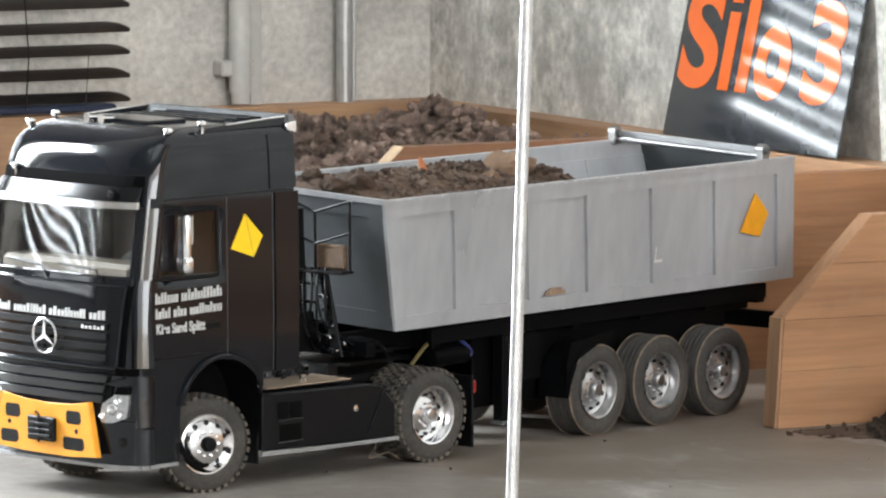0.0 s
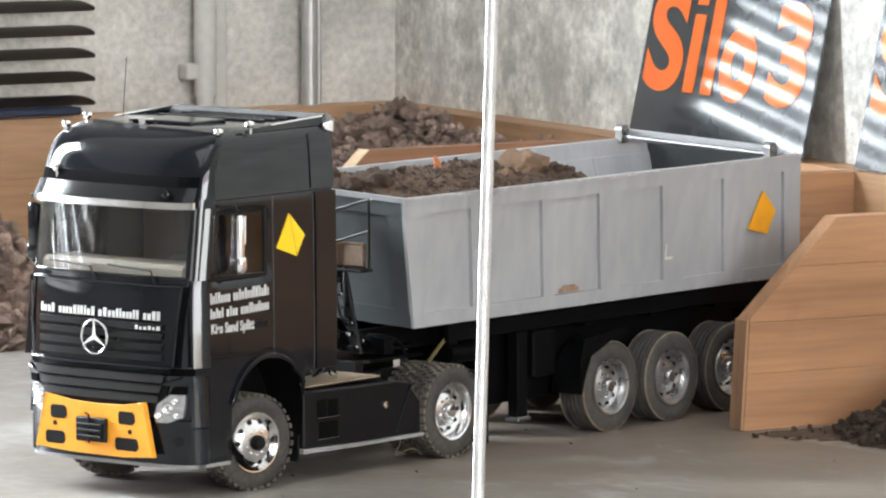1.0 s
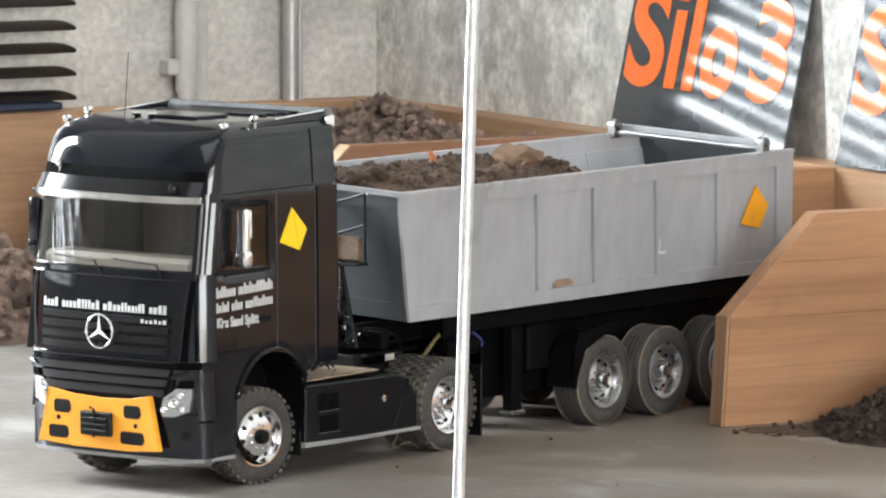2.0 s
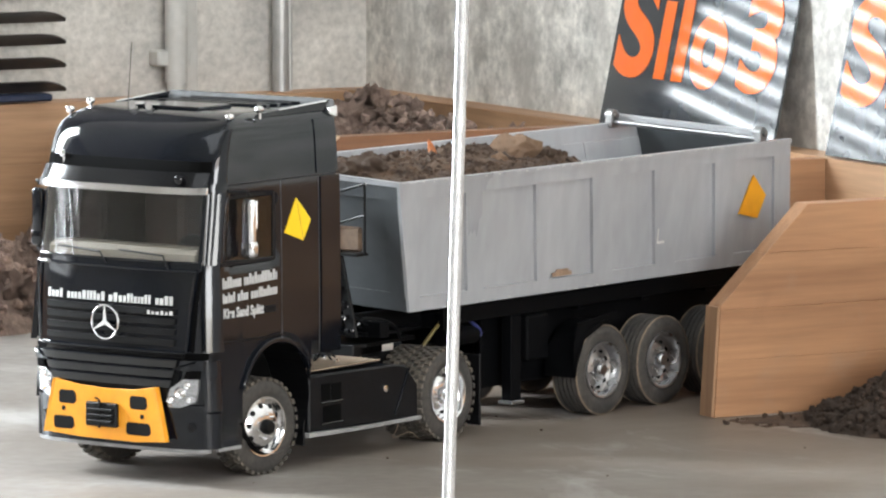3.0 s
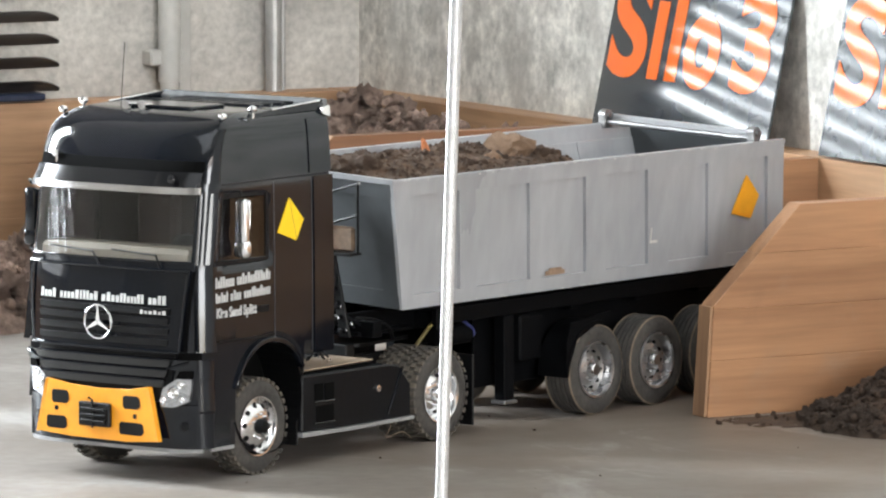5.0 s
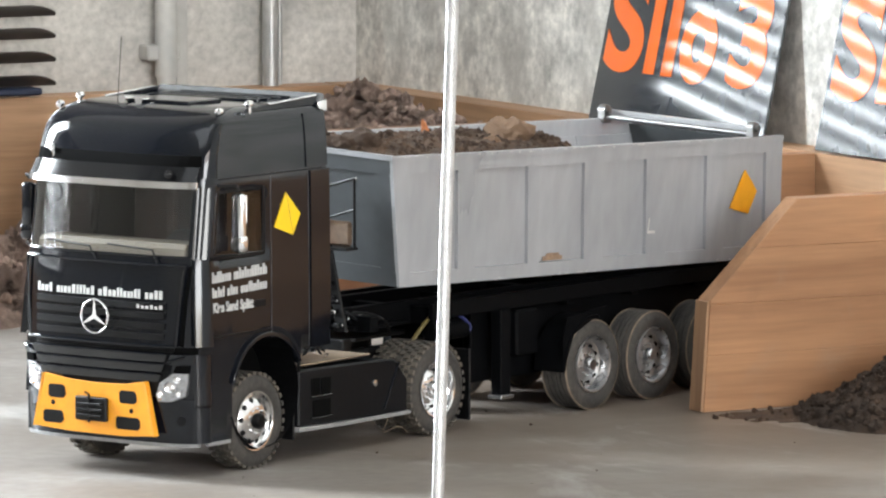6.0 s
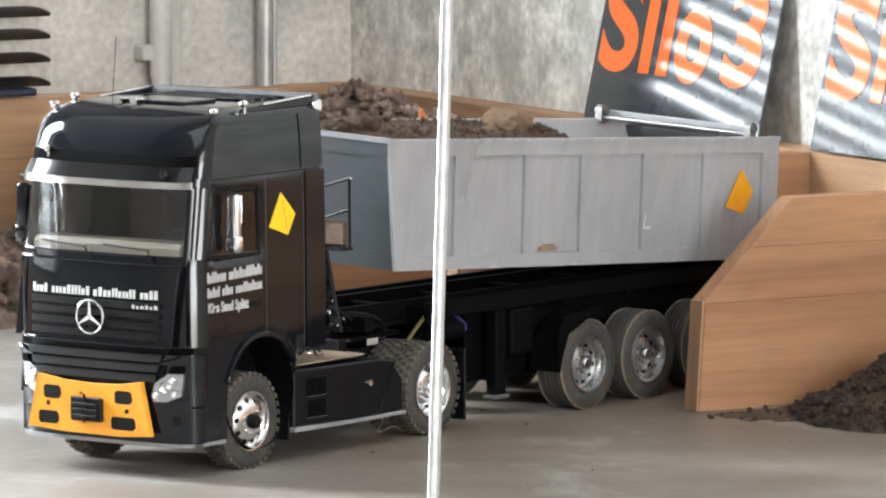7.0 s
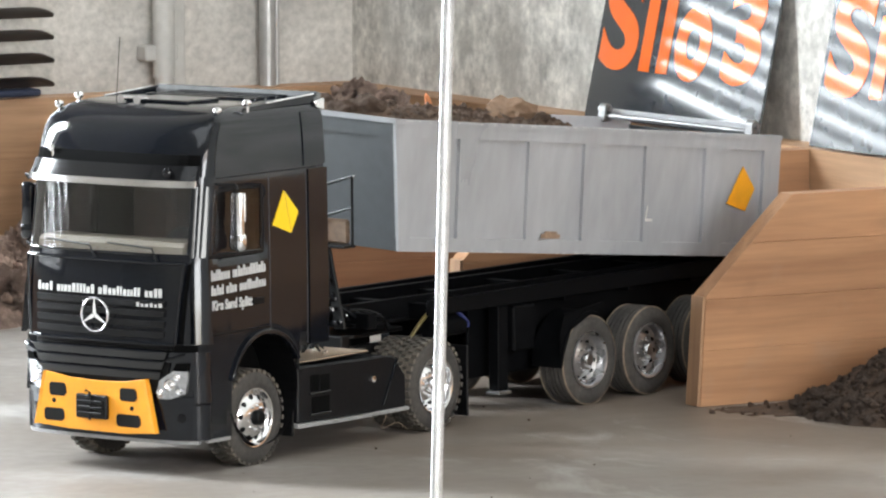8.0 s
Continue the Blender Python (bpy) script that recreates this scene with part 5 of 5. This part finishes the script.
    chip = part("brick_chip", stone(1, .4, 77), CHIP, soil, "small orange brick chip")
    chip.matrix_basis = Matrix.LocRotScale(back @ Vector((.155, .01, soil_z(.155, .01) + .006)), Euler((.2, .3, 0)), (.003, .003, .008))
    # chassis
    for s in (1, -1):
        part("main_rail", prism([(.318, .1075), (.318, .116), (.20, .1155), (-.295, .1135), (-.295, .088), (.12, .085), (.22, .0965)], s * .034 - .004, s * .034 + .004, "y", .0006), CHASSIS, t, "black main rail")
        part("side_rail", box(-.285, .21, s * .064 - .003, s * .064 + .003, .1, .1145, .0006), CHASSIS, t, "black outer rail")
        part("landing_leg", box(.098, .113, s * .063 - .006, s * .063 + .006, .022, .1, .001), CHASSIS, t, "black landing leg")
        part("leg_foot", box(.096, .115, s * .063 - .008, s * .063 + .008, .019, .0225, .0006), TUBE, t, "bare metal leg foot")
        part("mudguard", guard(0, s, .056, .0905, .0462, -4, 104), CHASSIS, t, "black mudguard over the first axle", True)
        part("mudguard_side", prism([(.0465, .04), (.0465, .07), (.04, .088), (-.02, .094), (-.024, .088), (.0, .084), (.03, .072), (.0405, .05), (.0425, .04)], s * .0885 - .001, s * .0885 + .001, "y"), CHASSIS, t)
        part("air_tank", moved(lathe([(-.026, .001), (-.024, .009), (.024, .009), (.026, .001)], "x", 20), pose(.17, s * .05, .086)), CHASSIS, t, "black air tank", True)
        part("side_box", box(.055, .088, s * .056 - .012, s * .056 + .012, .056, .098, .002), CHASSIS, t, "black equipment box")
    for x in (.29, .2, .1, 0, -.1, -.2, -.28):
        part("cross_member", box(x - .006, x + .006, -.064, .064, .096, .11, .0006), CHASSIS, t)
    for x in (0, -.094, -.188):
        part("axle", moved(lathe([(-.07, .006), (.07, .006)], "y", 16), pose(x, 0, .0415)), CHASSIS, t, "dark axle tube")
        for s in (1, -1):
            part("spring", box(x - .03, x + .03, s * .036 - .005, s * .036 + .005, .05, .06, .002), CHASSIS, t, "dark leaf spring")
    for s in (1, -1):
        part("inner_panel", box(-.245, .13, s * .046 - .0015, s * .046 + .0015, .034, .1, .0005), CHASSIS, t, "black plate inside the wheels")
    part("rear_bumper", box(-.305, -.296, -.08, .08, .07, .086, .001), CHASSIS, t, "black rear bumper bar")
    for s in (1, -1):
        part("tail_lamp", box(-.3065, -.304, s * .07 - .01, s * .07 + .01, .073, .083, .0006), RED, t, "red tail lamp")
        part("pivot", moved(lathe([(-.006, .006), (.006, .006)], "y", 16), pose(PIVOT.x, s * .05, PIVOT.z - .004)), CHASSIS, t)
    part("kingpin_plate", box(.22, .30, -.05, .05, .0965, .1, .0006), CHASSIS, t, "black kingpin plate")
    part("kingpin", rod([(.26, 0, .089), (.26, 0, .097)], .004), CHASSIS, t)
    # hydraulic ram and ladder at the front
    part("ram", rod([(.312, 0, .11), (.318, 0, .225)], .008, sides=18), DARK, t, "black hydraulic ram", True)
    part("ram_foot", prism([(.30, .1), (.335, .1), (.328, .135), (.308, .135)], -.014, .014, "y", .001), DARK, t)
    strut = prism([(.0285, .171), (.0385, .171), (.0555, .098), (.0445, .098)], .3165, .3195, "x", .0004)
    part("ram_bracket", strut, DARK, t, "black perforated slanting bracket")
    for k in range(6):
        u = (k + .5) / 6
        part("bracket_hole", moved(lathe([(.3188, .0021), (.3198, .0021)], "x", 10), pose(0, .0335 + .0165 * u, .171 - .073 * u)), VOID, t)
        part("hose_clamp", box(.3195, .3235, .0285 + .0165 * u, .0335 + .0165 * u, .166 - .07 * u, .1695 - .07 * u, .0006), CHROME if k % 3 == 1 else DARK2, t, "small hose clamp")
    for k in range(5):
        y = .006 + .008 * k
        hose = [(.32, y, .175), (.325 + .002 * (k % 2), y + .004, .15), (.321, y + .008 - .004 * (k % 3), .125), (.312 - .006 * k, y + .012, .103), (.29 - .006 * k, y + .008, .1)]
        part("hydraulic_hose", rod(curve_pts(hose), .0013, sides=7), DARK2, t, "thin black hydraulic hose", True)
    lad = rod([(.318, .0638, .1718), (.318, .0636, .2345)], .0013, sides=8)
    rod([(.318, .0262, .110), (.318, .0235, .2235)], .0013, lad, 8)
    for dz in (0, -.0278):
        rod([(.322, -.03, .2415 + dz), (.318, .0235, .2231 + dz), (.318, .0645, .2348 + dz)], .0013, lad, 8)
    part("ladder_rail", lad, DARK, t, "black platform railing")
    for z in (.112, .128, .144, .16):
        part("rung", rod([(.3185, -.02, z), (.3185, .027, z)], .0014, sides=8), DARK, t, "black ladder rung")
    part("platform", box(.309, .326, -.03, .061, .1705, .173, .0006), DARK, t, "black platform plate")
    part("control_box", box(.31, .3155, .022, .056, .1735, .1955, .002), BOXB, t, "brown control box on the platform")
    part("oil_tank", box(.319, .337, -.06, -.012, .118, .205, .003), DARK, t, "dark hydraulic oil tank")
    hose = [(.188, .058, .113), (.2, .06, .106), (.216, .06, .095), (.228, .058, .083)]
    part("yellow_hose", rod(curve_pts(hose), .0018, sides=8), HOSE, t, "yellow air hose", True)
    part("blue_hose", rod(curve_pts([(.158, .05, .102), (.148, .056, .093), (.143, .057, .086), (.15, .054, .08)]), .0016, sides=8), BLUE, t, "blue air hose", True)
    part("black_hose", rod(curve_pts([(.31, .02, .106), (.285, .04, .111), (.262, .05, .104), (.245, .045, .09)]), .0018, sides=8), DARK, t, smooth=True)
    for k, (x, y, z) in enumerate(((.32, .03, .112), (.305, .045, .108), (.29, .046, .109), (.319, .044, .125), (.319, .037, .15), (.318, .064, .2345), (.319, .05, .104))):
        part("bolt", moved(lathe([(0, .0016), (.002, .0015), (.0026, .0001)], "y", 8), pose(x, y, z)), CHROME, t, "small bright bolt")
    wheels = []
    for x in (0, -.094, -.188):
        for s in (1, -1):
            wheels.append((wheel_parts(t, pose(x, s * .0745, .0415), "trailer", s), x, s * .0745, False))
    return t, body, soil, wheels


def curve_pts(p, n=6):
    out = []
    pts = [Vector(q) for q in p]
    for i in range(len(pts) - 1):
        a, b, c, d = pts[max(i - 1, 0)], pts[i], pts[i + 1], pts[min(i + 2, len(pts) - 1)]
        for k in range(n):
            u = k / n
            out.append(0.5 * ((2 * b) + (c - a) * u + (2 * a - 5 * b + 4 * c - d) * u * u + (3 * b - a - 3 * c + d) * u ** 3))
    return out + [pts[-1]]


def soil_z(x, y):
    v = Vector((x * 38, y * 38, 2.0))
    lump = .0042 * noise.noise(v) + .0022 * noise.noise(v * 2.7) + .001 * noise.noise(v * 7)
    tail = max(0.0, min(1.0, (.03 - x) / .13))
    return .2405 - .066 * tail ** 1.3 - (y / .09) ** 2 * (.018 if y < 0 else .0085) - .014 * max(0.0, min(1.0, (x - .268) / .028)) ** 2 + 1.25 * lump


def soil_mesh():
    bm = bmesh.new()
    nx, ny = 130, 50
    grid = []
    for i in range(nx + 1):
        x = -.125 + (.2998 + .125) * i / nx
        row = []
        for j in range(ny + 1):
            y = -.0862 + .1724 * j / ny
            z = soil_z(x, y)
            xx = min(x, skin_front(max(z, ZB)) - .0028)
            row.append(bm.verts.new((xx, max(-skin_y(z) + .0035, min(skin_y(z) - .0035, y)), z)))
        grid.append(row)
    for i in range(nx):
        for j in range(ny):
            bm.faces.new((grid[i][j], grid[i + 1][j], grid[i + 1][j + 1], grid[i][j + 1]))
    return bm


# Almost black with little gloss, for every part below the tipping body
CHASSIS = material("deep_black_frame", (0.003, 0.0032, 0.0038), 0.6, 0, 0.3, 60, 0.05, 300, spec=0.06)
TREAD = material("dusty_tread", (0.13, 0.11, 0.085), 0.9, 0, 0.4, 40, 0.2, 250, tint=(0.04, 0.036, 0.032))
TAN = material("tan_dust", (0.2, 0.155, 0.11), 0.9, 0, 0.4, 60, 0.1, 200)
SHEEN_GREY = material("sheen_grey_lacquer", (0.13, 0.135, 0.14), 0.22, 0, 0.2, 30, 0.02, 120, coat=0.5)
SMOKE = material("smoked_plastic", (0.008, 0.008, 0.009), 0.12, 0, 0.2, 20, 0.01, 60, spec=0.25, rough_vary=0.04)
DARK2 = material("satin_black_plastic", (0.0055, 0.0062, 0.0078), 0.36, 0, 0.3, 30, 0.05, 200, spec=0.2, rough_vary=0.04)
GRILLE = material("ribbed_black_plastic", (0.01, 0.0105, 0.011), 0.24, 0, 0.3, 30, 0.05, 200)
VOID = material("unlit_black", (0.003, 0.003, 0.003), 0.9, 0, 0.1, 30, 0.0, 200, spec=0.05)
SEAM = material("worn_gap_edge", (0.09, 0.09, 0.095), 0.4, 0, 0.3, 90, 0.0, 200)
EARTH = material("pale_dry_earth", (0.3, 0.185, 0.11), 0.95, 0, 0.35, 60, 0.8, 300, tint=(0.15, 0.088, 0.053))
CHIP = material("brick_orange", (0.55, 0.2, 0.08), 0.9, 0, 0.3, 90, 0.3, 300)
BOXB = material("dusty_brown_box", (0.16, 0.1, 0.06), 0.7, 0, 0.35, 60, 0.3, 200)
truck, truck_wheels = build_truck()
trailer, body, soil, trailer_wheels = build_trailer()


# ---- motion: the truck backs towards the bay, stops, and tips ----
STEPS = [(0, 0), (.25, .21), (.5, .4), (.75, .56), (1, .68), (1.25, .75), (1.5, .795), (2, .875), (2.5, .955), (3, 1), (4.6, 1), (8, 1)]
TRUCK = ((-.2608, .1349, 225.25), (-.1694, .1709, 233.77))
TRAILER = ((.0723, .498, 230.46), (.1362, .5667, 231.24))
STEER = [(0, -15), (1, -10.5), (1.5, -10), (3, -6), (3.5, -5), (4, -1.5), (4.5, 0), (8, 0)]
LIFT = [(0, 0), (4.5, 0), (4.75, 0), (5.0, .22), (5.5, 1.1), (6, 1.97), (6.5, 2.8), (7, 3.6), (7.5, 4.47), (8, 5.35)]


def between(rows, t):
    for (t0, v0), (t1, v1) in zip(rows, rows[1:]):
        if t <= t1:
            return v0 + (v1 - v0) * (t - t0) / (t1 - t0)
    return rows[-1][1]


def stand(ends, s):
    x, y, r = (p + (q - p) * s for p, q in zip(*ends))
    return pose(x, y, 0, 0, 0, r)


def tilt(t):
    return Matrix.Translation(PIVOT) @ Matrix.Rotation(-radians(between(LIFT, t)), 4, "Y")


def motions():
    times = sorted({t for t, _ in STEPS} | {t for t, _ in STEER} | {t for t, _ in LIFT})
    walk(truck, [(t, stand(TRUCK, between(STEPS, t))) for t in times])
    walk(trailer, [(t, stand(TRAILER, between(STEPS, t))) for t in times])
    walk(body, [(t, tilt(t)) for t in times])
    walk(soil, [(t, stand(TRAILER, between(STEPS, t)) @ tilt(t)) for t in times])
    run = math.degrees(0.096 / 0.0415)
    for wheel, x, y, turns in truck_wheels + trailer_wheels:
        walk(wheel, [(t, pose(x, y, .0415, 0, 0, between(STEER, t) if turns else 0) @ pose(0, 0, 0, 0, -run * between(STEPS, t), 0)) for t in times])


motions()
